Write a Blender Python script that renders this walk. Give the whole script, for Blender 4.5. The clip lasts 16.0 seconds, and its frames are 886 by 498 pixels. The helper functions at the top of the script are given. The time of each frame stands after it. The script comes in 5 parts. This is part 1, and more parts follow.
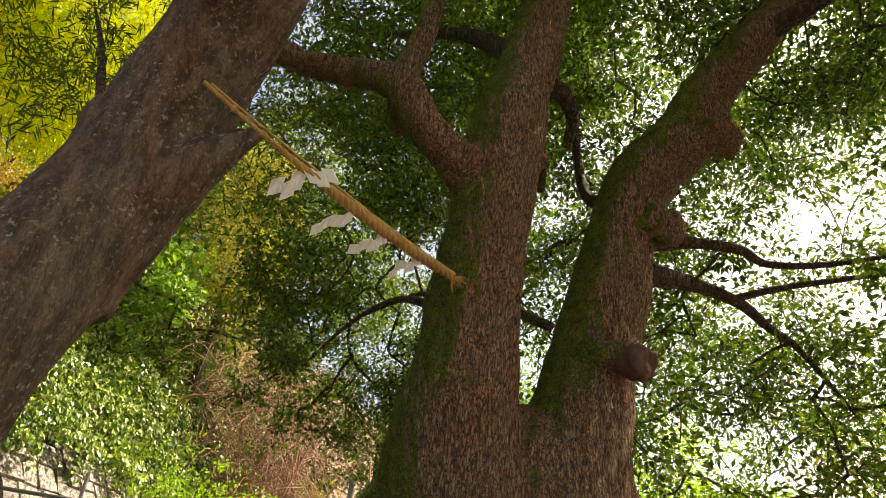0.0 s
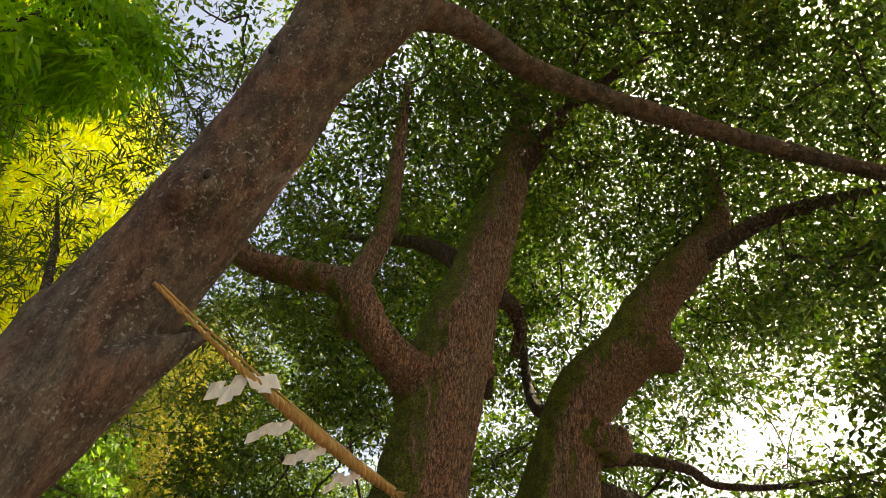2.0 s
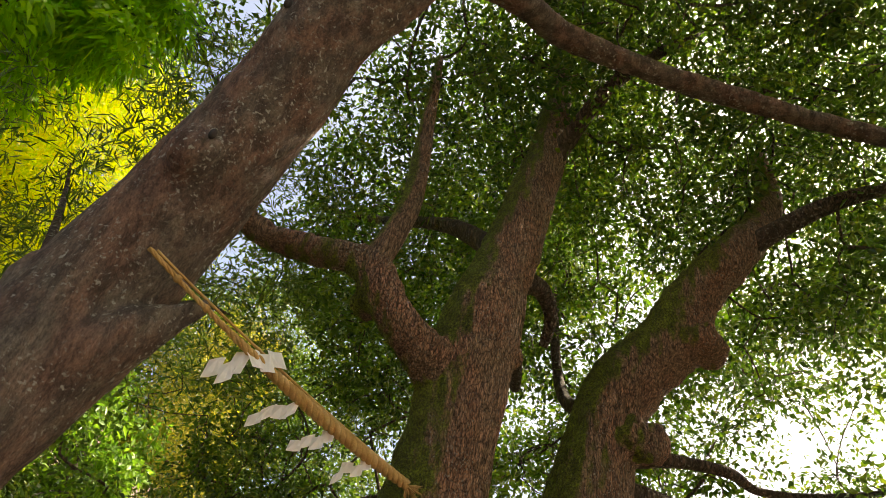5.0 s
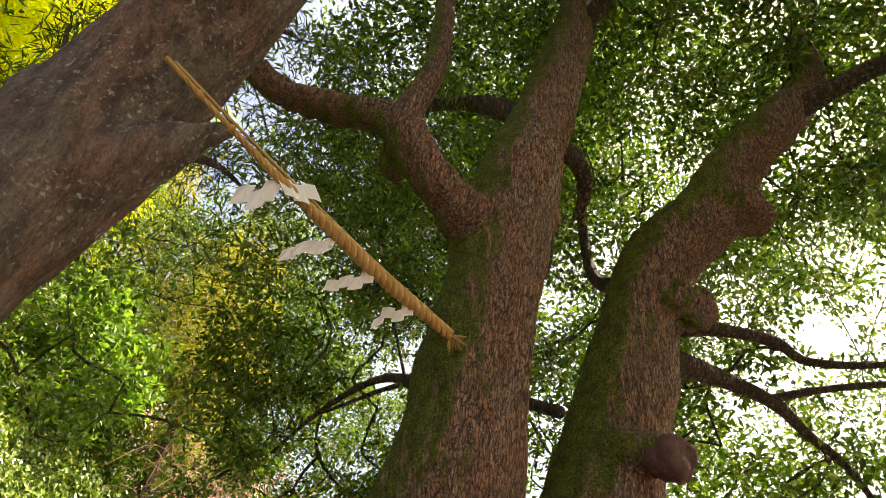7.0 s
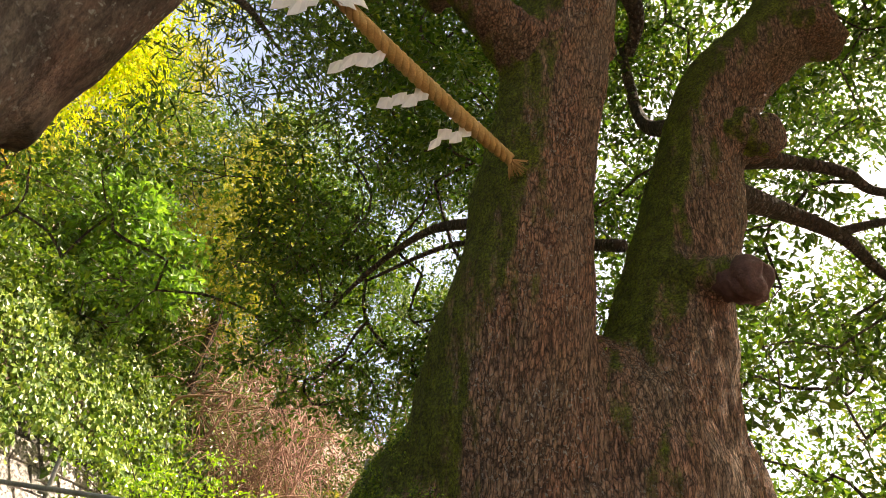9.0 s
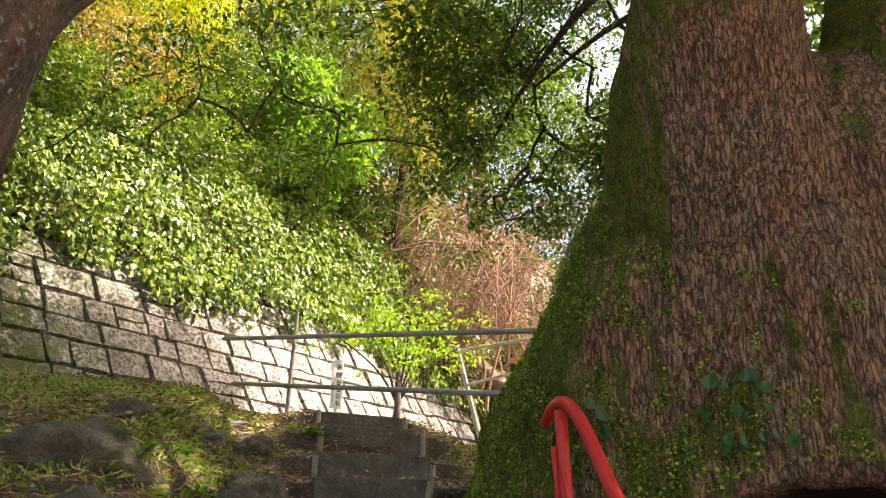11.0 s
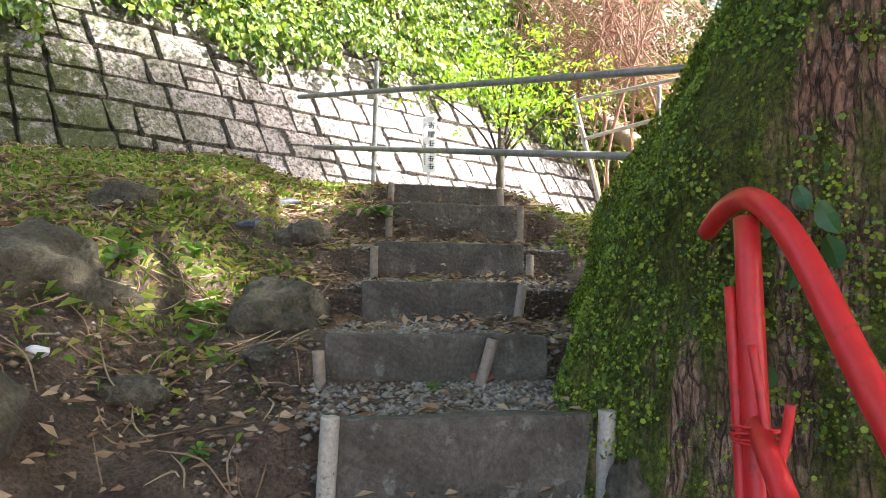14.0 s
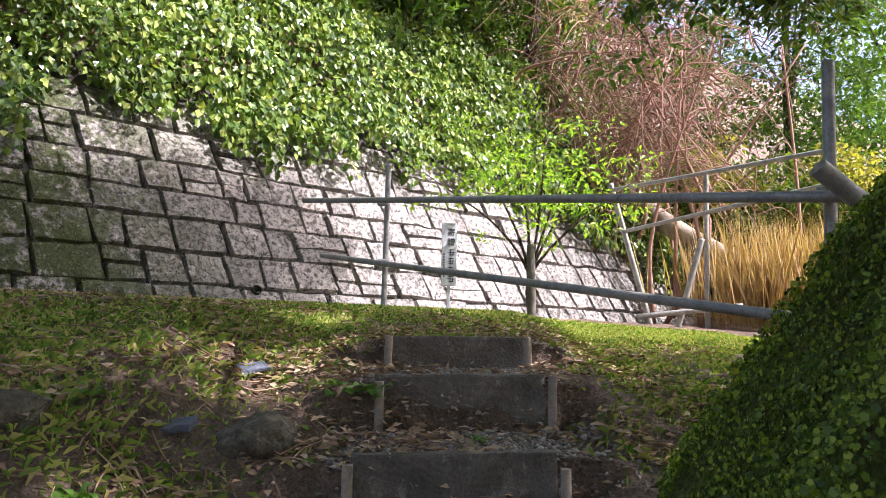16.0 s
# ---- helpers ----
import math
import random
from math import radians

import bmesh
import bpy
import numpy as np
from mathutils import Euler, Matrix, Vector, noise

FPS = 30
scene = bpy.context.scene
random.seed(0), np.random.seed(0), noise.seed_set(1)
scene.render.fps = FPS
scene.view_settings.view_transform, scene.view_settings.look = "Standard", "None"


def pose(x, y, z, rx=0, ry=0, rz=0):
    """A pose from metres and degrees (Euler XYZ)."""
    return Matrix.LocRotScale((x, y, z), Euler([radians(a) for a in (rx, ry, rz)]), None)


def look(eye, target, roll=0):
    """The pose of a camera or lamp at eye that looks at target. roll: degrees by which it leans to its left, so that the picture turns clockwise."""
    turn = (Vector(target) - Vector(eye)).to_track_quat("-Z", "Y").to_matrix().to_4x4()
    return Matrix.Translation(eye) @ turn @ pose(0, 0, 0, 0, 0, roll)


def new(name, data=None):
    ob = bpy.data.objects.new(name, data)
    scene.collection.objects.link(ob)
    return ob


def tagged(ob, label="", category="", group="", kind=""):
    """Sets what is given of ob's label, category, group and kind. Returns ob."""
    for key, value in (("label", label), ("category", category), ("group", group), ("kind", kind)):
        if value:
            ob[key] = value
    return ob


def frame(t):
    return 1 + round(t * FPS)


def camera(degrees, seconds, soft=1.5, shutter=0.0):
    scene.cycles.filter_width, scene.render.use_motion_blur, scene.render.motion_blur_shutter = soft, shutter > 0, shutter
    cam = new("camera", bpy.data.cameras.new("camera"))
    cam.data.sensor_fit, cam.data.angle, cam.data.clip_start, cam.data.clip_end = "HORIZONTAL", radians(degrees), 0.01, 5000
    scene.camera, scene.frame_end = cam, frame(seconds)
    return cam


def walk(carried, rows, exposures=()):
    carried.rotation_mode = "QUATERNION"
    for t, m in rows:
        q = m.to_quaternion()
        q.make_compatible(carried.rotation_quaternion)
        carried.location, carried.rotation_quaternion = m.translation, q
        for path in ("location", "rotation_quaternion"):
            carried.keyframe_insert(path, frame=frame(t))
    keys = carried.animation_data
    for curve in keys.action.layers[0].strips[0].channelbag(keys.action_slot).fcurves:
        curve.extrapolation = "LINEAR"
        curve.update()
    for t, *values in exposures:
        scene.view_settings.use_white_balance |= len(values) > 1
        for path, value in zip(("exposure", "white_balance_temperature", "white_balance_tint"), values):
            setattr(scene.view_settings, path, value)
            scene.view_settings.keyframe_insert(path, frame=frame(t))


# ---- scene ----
cam = camera(63.9, 16.0, soft=0.85)
PATH = [
    (0, (0.602, -0.479, 1.626), (0.434, 1.198, 2.703), 4.3),
    (0.5, (0.578, -0.469, 1.625), (0.469, 1.12, 2.835), 4.0),
    (1, (0.583, -0.483, 1.644), (0.516, 1.005, 2.978), 3.9),
    (1.5, (0.617, -0.558, 1.686), (0.569, 0.85, 3.105), 4.3),
    (2, (0.627, -0.557, 1.706), (0.577, 0.77, 3.202), 4.5),
    (2.5, (0.653, -0.551, 1.711), (0.598, 0.73, 3.247), 4.7),
    (3, (0.68, -0.521, 1.722), (0.622, 0.738, 3.275), 4.9),
    (3.2, (0.719, -0.501, 1.727), (0.645, 0.753, 3.283), 5.4),
    (5.3, (0.697, -0.073, 1.956), (0.547, 1.284, 3.418), 9.0),
    (5.5, (0.669, -0.005, 1.917), (0.522, 1.361, 3.37), 8.5),
    (6, (0.519, 0.202, 1.822), (0.391, 1.585, 3.262), 7.4),
    (6.5, (0.448, 0.388, 1.773), (0.32, 1.806, 3.178), 7.1),
    (7, (0.442, 0.596, 1.731), (0.308, 2.052, 3.096), 7.2),
    (7.5, (0.357, 0.777, 1.698), (0.232, 2.268, 3.024), 7.1),
    (8, (0.273, 0.957, 1.618), (0.15, 2.468, 2.923), 6.4),
    (8.2, (0.273, 1.008, 1.602), (0.139, 2.537, 2.884), 6.3),
    (10.3, (0.125, 1.171, 1.372), (-0.284, 2.924, 2.245), 1.1),
    (10.5, (0.152, 1.257, 1.355), (-0.337, 3.009, 2.189), 0.8),
    (11, (0.174, 1.472, 1.297), (-0.529, 3.189, 2.043), 0.8),
    (11.5, (0.054, 1.826, 1.223), (-0.761, 3.557, 1.806), 0.9),
    (11.6, (0.04, 1.896, 1.221), (-0.804, 3.64, 1.718), 0.8),
    (12, (-0.016, 2.077, 1.239), (-0.898, 3.856, 1.476), 1.0),
    (12.5, (-0.061, 2.346, 1.24), (-0.965, 4.129, 1.297), 1.2),
    (13, (-0.077, 2.521, 1.432), (-1.03, 4.279, 1.438), 1.0),
    (13.5, (-0.196, 2.699, 1.507), (-1.206, 4.425, 1.513), 0.8),
    (13.6, (-0.226, 2.721, 1.526), (-1.233, 4.448, 1.564), 0.6),
    (14, (-0.269, 2.854, 1.662), (-1.318, 4.556, 1.73), 0.9),
    (14.5, (-0.334, 3.109, 1.84), (-1.411, 4.787, 1.995), 0.9),
    (15, (-0.5, 3.341, 1.968), (-1.62, 4.984, 2.177), 0.9),
    (15.5, (-0.616, 3.564, 2.108), (-1.748, 5.195, 2.351), 0.8),
    (16, (-0.684, 3.775, 2.284), (-1.81, 5.408, 2.536), 0.9),
]
EXPOSURES = ((0.0, 1.3, 8300, 10), (3.0, 1.5, 8200, 10), (5.5, 1.58, 8000, 10), (7.0, 1.75, 8000, 12), (8.2, 1.55, 7800, 14), (10.5, 1.85, 7600, 16), (11.5, 1.95, 7300, 18), (12.5, 2.3, 6600, 14), (13.3, 2.92, 6150, 14), (14.0, 2.5, 6150, 18), (14.5, 2.05, 6100, 22), (16.0, 1.5, 5900, 24))
walk(cam, [(t, look(eye, target, roll)) for t, eye, target, roll in PATH], EXPOSURES)

# ---- light ----
SUN = Vector((0.62, 0.22, 0.75)).normalized()
world = bpy.data.worlds.new("sky")
scene.world = world
world.use_nodes = True
wn = world.node_tree.nodes
sky = wn.new("ShaderNodeTexSky")
sky.sky_type, sky.sun_disc = "NISHITA", False
sky.sun_elevation = math.asin(SUN.z)
sky.sun_rotation = math.atan2(SUN.x, SUN.y)
sky.air_density, sky.dust_density, sky.ozone_density = 1.0, 5.0, 0.8
wn["Background"].inputs["Strength"].default_value = 0.15
world.node_tree.links.new(sky.outputs[0], wn["Background"].inputs["Color"])
sun = new("sun", bpy.data.lights.new("sun", "SUN"))
sun.data.energy, sun.data.angle, sun.data.color = 5.0, radians(0.55), (1.0, 0.94, 0.82)
sun.matrix_world = look(SUN * 60, (0, 0, 0))

# ---- materials ----


def material(name, rough=0.8, metal=0.0):
    m = bpy.data.materials.new(name)
    m.use_nodes = True
    t = m.node_tree
    b = t.nodes["Principled BSDF"]
    b.inputs["Roughness"].default_value, b.inputs["Metallic"].default_value = rough, metal
    return m, t, b


def node(t, kind, **values):
    n = t.nodes.new(kind)
    for k, v in values.items():
        n.inputs[k.replace("_", " ")].default_value = v
    return n


def ramp(t, source, *stops):
    n = t.nodes.new("ShaderNodeValToRGB")
    e = n.color_ramp.elements
    while len(e) < len(stops):
        e.new(0.5)
    for el, (p, c) in zip(e, stops):
        el.position = p
        el.color = (*c, 1) if not isinstance(c, (int, float)) else (c, c, c, 1)
    t.links.new(source, n.inputs[0])
    return n.outputs[0]


def mixed(t, fac, a, b, mode="MIX"):
    n = t.nodes.new("ShaderNodeMix")
    n.data_type, n.blend_type = "RGBA", mode
    for socket, v in ((n.inputs[0], fac), (n.inputs[6], a), (n.inputs[7], b)):
        if hasattr(v, "is_linked"):
            t.links.new(v, socket)
        elif isinstance(v, (int, float)):
            socket.default_value = v
        else:
            socket.default_value = (*v, 1)
    return n.outputs[2]


def noised(t, scale, detail=6, rough=0.6, stretch=None, space="Object"):
    n = node(t, "ShaderNodeTexNoise", Scale=scale, Detail=detail, Roughness=rough)
    c = t.nodes.new("ShaderNodeTexCoord")
    out = c.outputs[space]
    if stretch:
        mp = node(t, "ShaderNodeMapping", Scale=stretch)
        t.links.new(out, mp.inputs[0])
        out = mp.outputs[0]
    t.links.new(out, n.inputs["Vector"])
    return n.outputs[0]


def bump(t, b, height, strength=0.5, distance=0.02, before=None):
    n = node(t, "ShaderNodeBump", Strength=strength, Distance=distance)
    t.links.new(height, n.inputs["Height"])
    if before:
        t.links.new(before, n.inputs["Normal"])
    t.links.new(n.outputs[0], b.inputs["Normal"])
    return n.outputs[0]


def bark(name, dark, light, red, furrow, moss=0.0, lichen=0.12, stretch=(1.0, 1.0, 0.2), relief=0.05, crack=0.3, fleck=34):
    """Furrowed bark: cracked plates along the trunk, pale lichen flecks, and moss on the side away from the sun."""
    m, t, b = material(name, 0.9)
    ridge = noised(t, furrow, 6, 0.7, stretch)
    plate = noised(t, 2.6, 5, 0.65, (1.0, 1.0, 0.45))
    fine = noised(t, 70, 5, 0.75, (1.0, 1.0, 0.45))
    vor = node(t, "ShaderNodeTexVoronoi", Scale=furrow * 1.25)
    vor.feature = "DISTANCE_TO_EDGE"
    co = t.nodes.new("ShaderNodeTexCoord")
    mp = node(t, "ShaderNodeMapping", Scale=(stretch[0], stretch[1], stretch[2] * 0.75))
    t.links.new(co.outputs["Object"], mp.inputs[0])
    warp = node(t, "ShaderNodeTexNoise", Scale=6.0, Detail=4.0)
    t.links.new(co.outputs["Object"], warp.inputs["Vector"])
    wv = node(t, "ShaderNodeVectorMath")
    wv.operation = "MULTIPLY_ADD"
    wv.inputs[1].default_value = (0.055, 0.055, 0.04)
    t.links.new(warp.outputs["Color"], wv.inputs[0])
    t.links.new(mp.outputs[0], wv.inputs[2])
    t.links.new(wv.outputs[0], vor.inputs["Vector"])
    plates = ramp(t, vor.outputs[0], (0.0, 0.0), (crack, 1.0))
    col = ramp(t, ridge, (0.40, tuple(0.5 * v + 0.5 * w for v, w in zip(dark, light))), (0.50, light), (0.62, tuple(min(1, 1.6 * v) for v in light)))
    col = mixed(t, ramp(t, plate, (0.44, 0.0), (0.60, 0.75)), col, mixed(t, 1.0, red, ramp(t, ridge, (0.40, 0.45), (0.6, 1.4)), "MULTIPLY"), "MIX")
    col = mixed(t, 0.8 if crack > 0.1 else 0.0, col, mixed(t, plates, dark, col))
    col = mixed(t, 0.7, col, ramp(t, fine, (0.36, (0.3, 0.3, 0.3)), (0.62, (1.2, 1.2, 1.2))), "MULTIPLY")
    spots = noised(t, fleck, 5, 0.62)
    patch = noised(t, 2.3, 3, 0.6)
    spot = mixed(t, 1.0, ramp(t, spots, (0.58, 0.0), (0.63, 1.0)), ramp(t, patch, (0.36, 0.0), (0.6, 1.0)), "MULTIPLY")
    sc = mixed(t, lichen * 4, (0, 0, 0), spot)
    col = mixed(t, sc, col, (0.46, 0.45, 0.39))
    if moss:
        geo = t.nodes.new("ShaderNodeNewGeometry")
        side = node(t, "ShaderNodeVectorMath")
        side.operation = "DOT_PRODUCT"
        side.inputs[1].default_value = (-0.98, 0.05, 0.2)
        t.links.new(geo.outputs["Normal"], side.inputs[0])
        up = noised(t, 1.6, 6, 0.65)
        add = node(t, "ShaderNodeMath")
        add.operation = "MULTIPLY_ADD"
        t.links.new(side.outputs["Value"], add.inputs[0])
        add.inputs[1].default_value = 0.48
        t.links.new(up, add.inputs[2])
        mk = ramp(t, add.outputs[0], (0.62 - 0.1 * moss, 0.0), (0.80 - 0.1 * moss, 0.9))
        tuft = noised(t, 60, 6, 0.8)
        mc = ramp(t, tuft, (0.36, (0.03, 0.042, 0.007)), (0.48, (0.13, 0.18, 0.018)), (0.62, (0.33, 0.43, 0.04)))
        mc = mixed(t, 0.8, mc, ramp(t, noised(t, 9, 5, 0.7), (0.36, (0.45, 0.4, 0.36)), (0.62, (1.3, 1.3, 1.1))), "MULTIPLY")
        col = mixed(t, mk, col, mc)
    t.links.new(col, b.inputs["Base Color"])
    n0 = bump(t, b, plates if crack > 0.1 else fine, 0.8, relief * 0.6 if crack > 0.1 else 0.01)
    n1 = bump(t, b, ridge, 1.0, relief, n0)
    n2 = bump(t, b, plate, 0.6, 0.04, n1)
    n3 = bump(t, b, fine, 0.7, 0.016, n2)
    if moss:
        bump(t, b, mixed(t, mk, (0.5, 0.5, 0.5), tuft), 1.0, 0.03, n3)
    return m


def leaf(name, *colours, rough=0.4, glow=0.4):
    """Leaves: colour differs leaf by leaf; part of the light shines through."""
    m, t, b = material(name, rough)
    geo = t.nodes.new("ShaderNodeNewGeometry")
    stops = [(i / max(1, len(colours) - 1), c) for i, c in enumerate(colours)]
    col = ramp(t, geo.outputs["Random Per Island"], *stops)
    t.links.new(col, b.inputs["Base Color"])
    b.inputs["Specular IOR Level"].default_value = 0.5
    tr = t.nodes.new("ShaderNodeBsdfTranslucent")
    t.links.new(mixed(t, 1.0, col, (1.9, 2.0, 0.8), "MULTIPLY"), tr.inputs[0])
    mx = node(t, "ShaderNodeMixShader")
    mx.inputs[0].default_value = glow
    t.links.new(b.outputs[0], mx.inputs[1])
    t.links.new(tr.outputs[0], mx.inputs[2])
    t.links.new(mx.outputs[0], t.nodes["Material Output"].inputs[0])
    return m


def mottled(name, *colours, scale=6, fine=70, rough=0.85, relief=0.3, depth=0.01, metal=0.0, contrast=0.5, vary=0.0, spots=None):
    m, t, b = material(name, rough, metal)
    big, small = noised(t, scale, 6, 0.65), noised(t, fine, 5, 0.7)
    k = len(colours)
    col = ramp(t, big, *[(0.3 + 0.4 * i / max(1, k - 1), c) for i, c in enumerate(colours)])
    col = mixed(t, contrast, col, ramp(t, small, (0.3, (0.3, 0.3, 0.3)), (0.65, (1.1, 1.1, 1.1))), "MULTIPLY")
    if spots:
        col = mixed(t, ramp(t, noised(t, scale * 3, 5, 0.7), (0.58, 0.0), (0.68, 1.0)), col, spots)
    if vary:
        ob = t.nodes.new("ShaderNodeObjectInfo")
        col = mixed(t, vary, col, ramp(t, ob.outputs["Random"], (0.0, (0.45, 0.45, 0.45)), (1.0, (1.2, 1.15, 1.1))), "MULTIPLY")
    t.links.new(col, b.inputs["Base Color"])
    n1 = bump(t, b, big, relief, depth * 4)
    bump(t, b, small, relief, depth, n1)
    return m


def pitted_stone(name):
    """Rough grey-pink stone full of dark pores, with moss that spreads from the wall's damp near end."""
    m, t, b = material(name, 0.9)
    big, grain, pit = noised(t, 3.0, 6, 0.65), noised(t, 75, 4, 0.7), noised(t, 19, 6, 0.75)
    col = ramp(t, big, (0.32, (0.27, 0.25, 0.245)), (0.5, (0.40, 0.37, 0.36)), (0.68, (0.54, 0.50, 0.475)))
    ob = t.nodes.new("ShaderNodeObjectInfo")
    col = mixed(t, 0.5, col, ramp(t, ob.outputs["Random"], (0.0, (0.5, 0.5, 0.5)), (1.0, (1.2, 1.14, 1.08))), "MULTIPLY")
    col = mixed(t, 0.6, col, ramp(t, grain, (0.3, (0.35, 0.35, 0.35)), (0.62, (1.15, 1.15, 1.15))), "MULTIPLY")
    pores = ramp(t, pit, (0.40, 0.0), (0.50, 1.0))
    col = mixed(t, 0.85, col, mixed(t, pores, (0.035, 0.033, 0.032), col))
    co = t.nodes.new("ShaderNodeTexCoord")
    sep = node(t, "ShaderNodeSeparateXYZ")
    t.links.new(co.outputs["Object"], sep.inputs[0])
    damp = ramp(t, mixed(t, 0.5, ramp(t, noised(t, 1.1, 5, 0.7), (0.3, 0.0), (0.7, 1.0)), ramp(t, noised(t, 11, 5, 0.75), (0.35, 0.0), (0.65, 1.0))), (0.28, 0.0), (0.52, 1.0))
    rng_y = node(t, "ShaderNodeMapRange")
    for k, v in zip(("From Min", "From Max", "To Min", "To Max"), (7.4, 9.4, 1.0, 0.10)):
        rng_y.inputs[k].default_value = v
    t.links.new(sep.outputs[1], rng_y.inputs[0])
    mask = mixed(t, 1.0, damp, rng_y.outputs[0], "MULTIPLY")
    col = mixed(t, mask, col, ramp(t, grain, (0.36, (0.018, 0.028, 0.008)), (0.64, (0.11, 0.13, 0.035))))
    t.links.new(col, b.inputs["Base Color"])
    n1 = bump(t, b, big, 0.9, 0.08)
    n2 = bump(t, b, pores, 0.9, 0.014, n1)
    bump(t, b, grain, 0.7, 0.012, n2)
    return m


BARK_BIG = bark("camphor_bark", (0.035, 0.021, 0.015), (0.40, 0.262, 0.172), (0.48, 0.235, 0.142), 38.0, moss=1.2, lichen=0.23, stretch=(1.0, 1.0, 0.24), crack=0.15, fleck=62)
BARK_PALE = bark("smooth_grey_bark", (0.03, 0.022, 0.018), (0.17, 0.135, 0.105), (0.25, 0.13, 0.088), 11.0, lichen=0.25, stretch=(1.0, 1.0, 0.3), relief=0.06, crack=0.05, fleck=32)
BARK_DARK = bark("dark_bark", (0.04, 0.03, 0.022), (0.15, 0.11, 0.08), (0.15, 0.085, 0.055), 17.0)
LEAF_CAMPHOR = leaf("camphor_leaf", (0.026, 0.056, 0.010), (0.052, 0.112, 0.016), (0.082, 0.15, 0.02), (0.14, 0.175, 0.025), rough=0.32, glow=0.42)
LEAF_DARK = leaf("dark_leaf", (0.025, 0.055, 0.010), (0.06, 0.115, 0.02), (0.10, 0.16, 0.025), (0.15, 0.18, 0.03), rough=0.35, glow=0.35)
LEAF_BRIGHT = leaf("bright_green_leaf", (0.06, 0.14, 0.02), (0.11, 0.21, 0.03), (0.17, 0.27, 0.045), glow=0.4)
LEAF_OLIVE = leaf("olive_leaf", (0.12, 0.13, 0.02), (0.22, 0.21, 0.035), (0.30, 0.25, 0.045), (0.14, 0.16, 0.03), glow=0.4)
LEAF_YELLOW = leaf("yellow_leaf", (0.34, 0.44, 0.03), (0.54, 0.56, 0.045), (0.64, 0.52, 0.06), (0.38, 0.48, 0.035), glow=0.6)
LEAF_FERNY = leaf("feathery_leaf", (0.18, 0.34, 0.015), (0.30, 0.46, 0.02), (0.42, 0.52, 0.02), glow=0.7)
LEAF_IVY = leaf("ivy_leaf", (0.026, 0.06, 0.009), (0.07, 0.13, 0.018), (0.15, 0.225, 0.038), (0.32, 0.37, 0.10), rough=0.28, glow=0.2)
LEAF_SHRUB = leaf("shrub_leaf", (0.12, 0.25, 0.02), (0.20, 0.34, 0.03), (0.28, 0.38, 0.04), glow=0.5)
LEAF_WEED = leaf("weed_leaf", (0.05, 0.13, 0.02), (0.09, 0.20, 0.03), (0.15, 0.24, 0.05), glow=0.3)
LEAF_CLIMB = leaf("climber_leaf", (0.02, 0.07, 0.02), (0.035, 0.11, 0.03), (0.06, 0.15, 0.03), rough=0.3, glow=0.25)
LEAF_RUST = leaf("rusty_leaf", (0.25, 0.12, 0.03), (0.36, 0.2, 0.06), (0.14, 0.12, 0.03), (0.3, 0.24, 0.07), glow=0.3)
MOSS_LEAF = leaf("creeping_fern_leaf", (0.03, 0.07, 0.01), (0.09, 0.16, 0.016), (0.20, 0.30, 0.025), (0.38, 0.46, 0.05), glow=0.25, rough=0.5)
LITTER = leaf("dead_leaf", (0.10, 0.055, 0.03), (0.29, 0.18, 0.105), (0.50, 0.38, 0.25), (0.22, 0.12, 0.07), rough=0.8, glow=0.05)
GRASS = leaf("grass_blade", (0.06, 0.12, 0.016), (0.16, 0.26, 0.035), (0.30, 0.36, 0.07), (0.42, 0.34, 0.15), rough=0.6, glow=0.3)
DRYGRASS = leaf("dry_grass", (0.28, 0.18, 0.08), (0.40, 0.28, 0.14), (0.50, 0.38, 0.22), rough=0.8, glow=0.3)
TWIG = leaf("dead_twig", (0.17, 0.085, 0.06), (0.29, 0.16, 0.115), (0.38, 0.24, 0.18), rough=0.9, glow=0.0)
GRAVEL = leaf("gravel_stone", (0.13, 0.105, 0.085), (0.25, 0.215, 0.18), (0.38, 0.345, 0.30), (0.20, 0.15, 0.115), rough=0.9, glow=0.0)
SOIL = mottled("soil", (0.115, 0.072, 0.049), (0.24, 0.16, 0.112), (0.38, 0.272, 0.195), scale=3.2, fine=75, relief=1.0, depth=0.04, contrast=1.0, spots=(0.075, 0.08, 0.03))
STONE = pitted_stone("wall_stone")
MORTAR = mottled("joint_earth", (0.025, 0.022, 0.018), (0.06, 0.05, 0.04), scale=5, fine=60)
ROCK = mottled("bank_rock", (0.06, 0.055, 0.034), (0.13, 0.11, 0.075), (0.23, 0.195, 0.145), scale=7, fine=60, relief=0.75, depth=0.016, contrast=0.85, spots=(0.075, 0.105, 0.025))
CONCRETE = mottled("old_concrete", (0.075, 0.065, 0.052), (0.155, 0.135, 0.11), (0.26, 0.235, 0.20), scale=4, fine=60, relief=0.8, depth=0.012, contrast=0.7, spots=(0.26, 0.25, 0.225))
PVC = mottled("weathered_stake", (0.42, 0.38, 0.32), (0.60, 0.56, 0.48), scale=14, fine=90, rough=0.6, relief=0.15, spots=(0.2, 0.13, 0.08))
# Rotten-wood dark plus painted shade, for the trunk hollow, knot holes and drain.
INSIDE = mottled("rot_and_hole_shade", (0.02, 0.017, 0.014), (0.04, 0.03, 0.025), scale=8)
RED = mottled("red_paint", (0.62, 0.022, 0.022), (0.70, 0.035, 0.035), (0.55, 0.02, 0.02), scale=5, fine=35, rough=0.38, relief=0.12, depth=0.003, contrast=0.16, spots=(0.46, 0.03, 0.025))
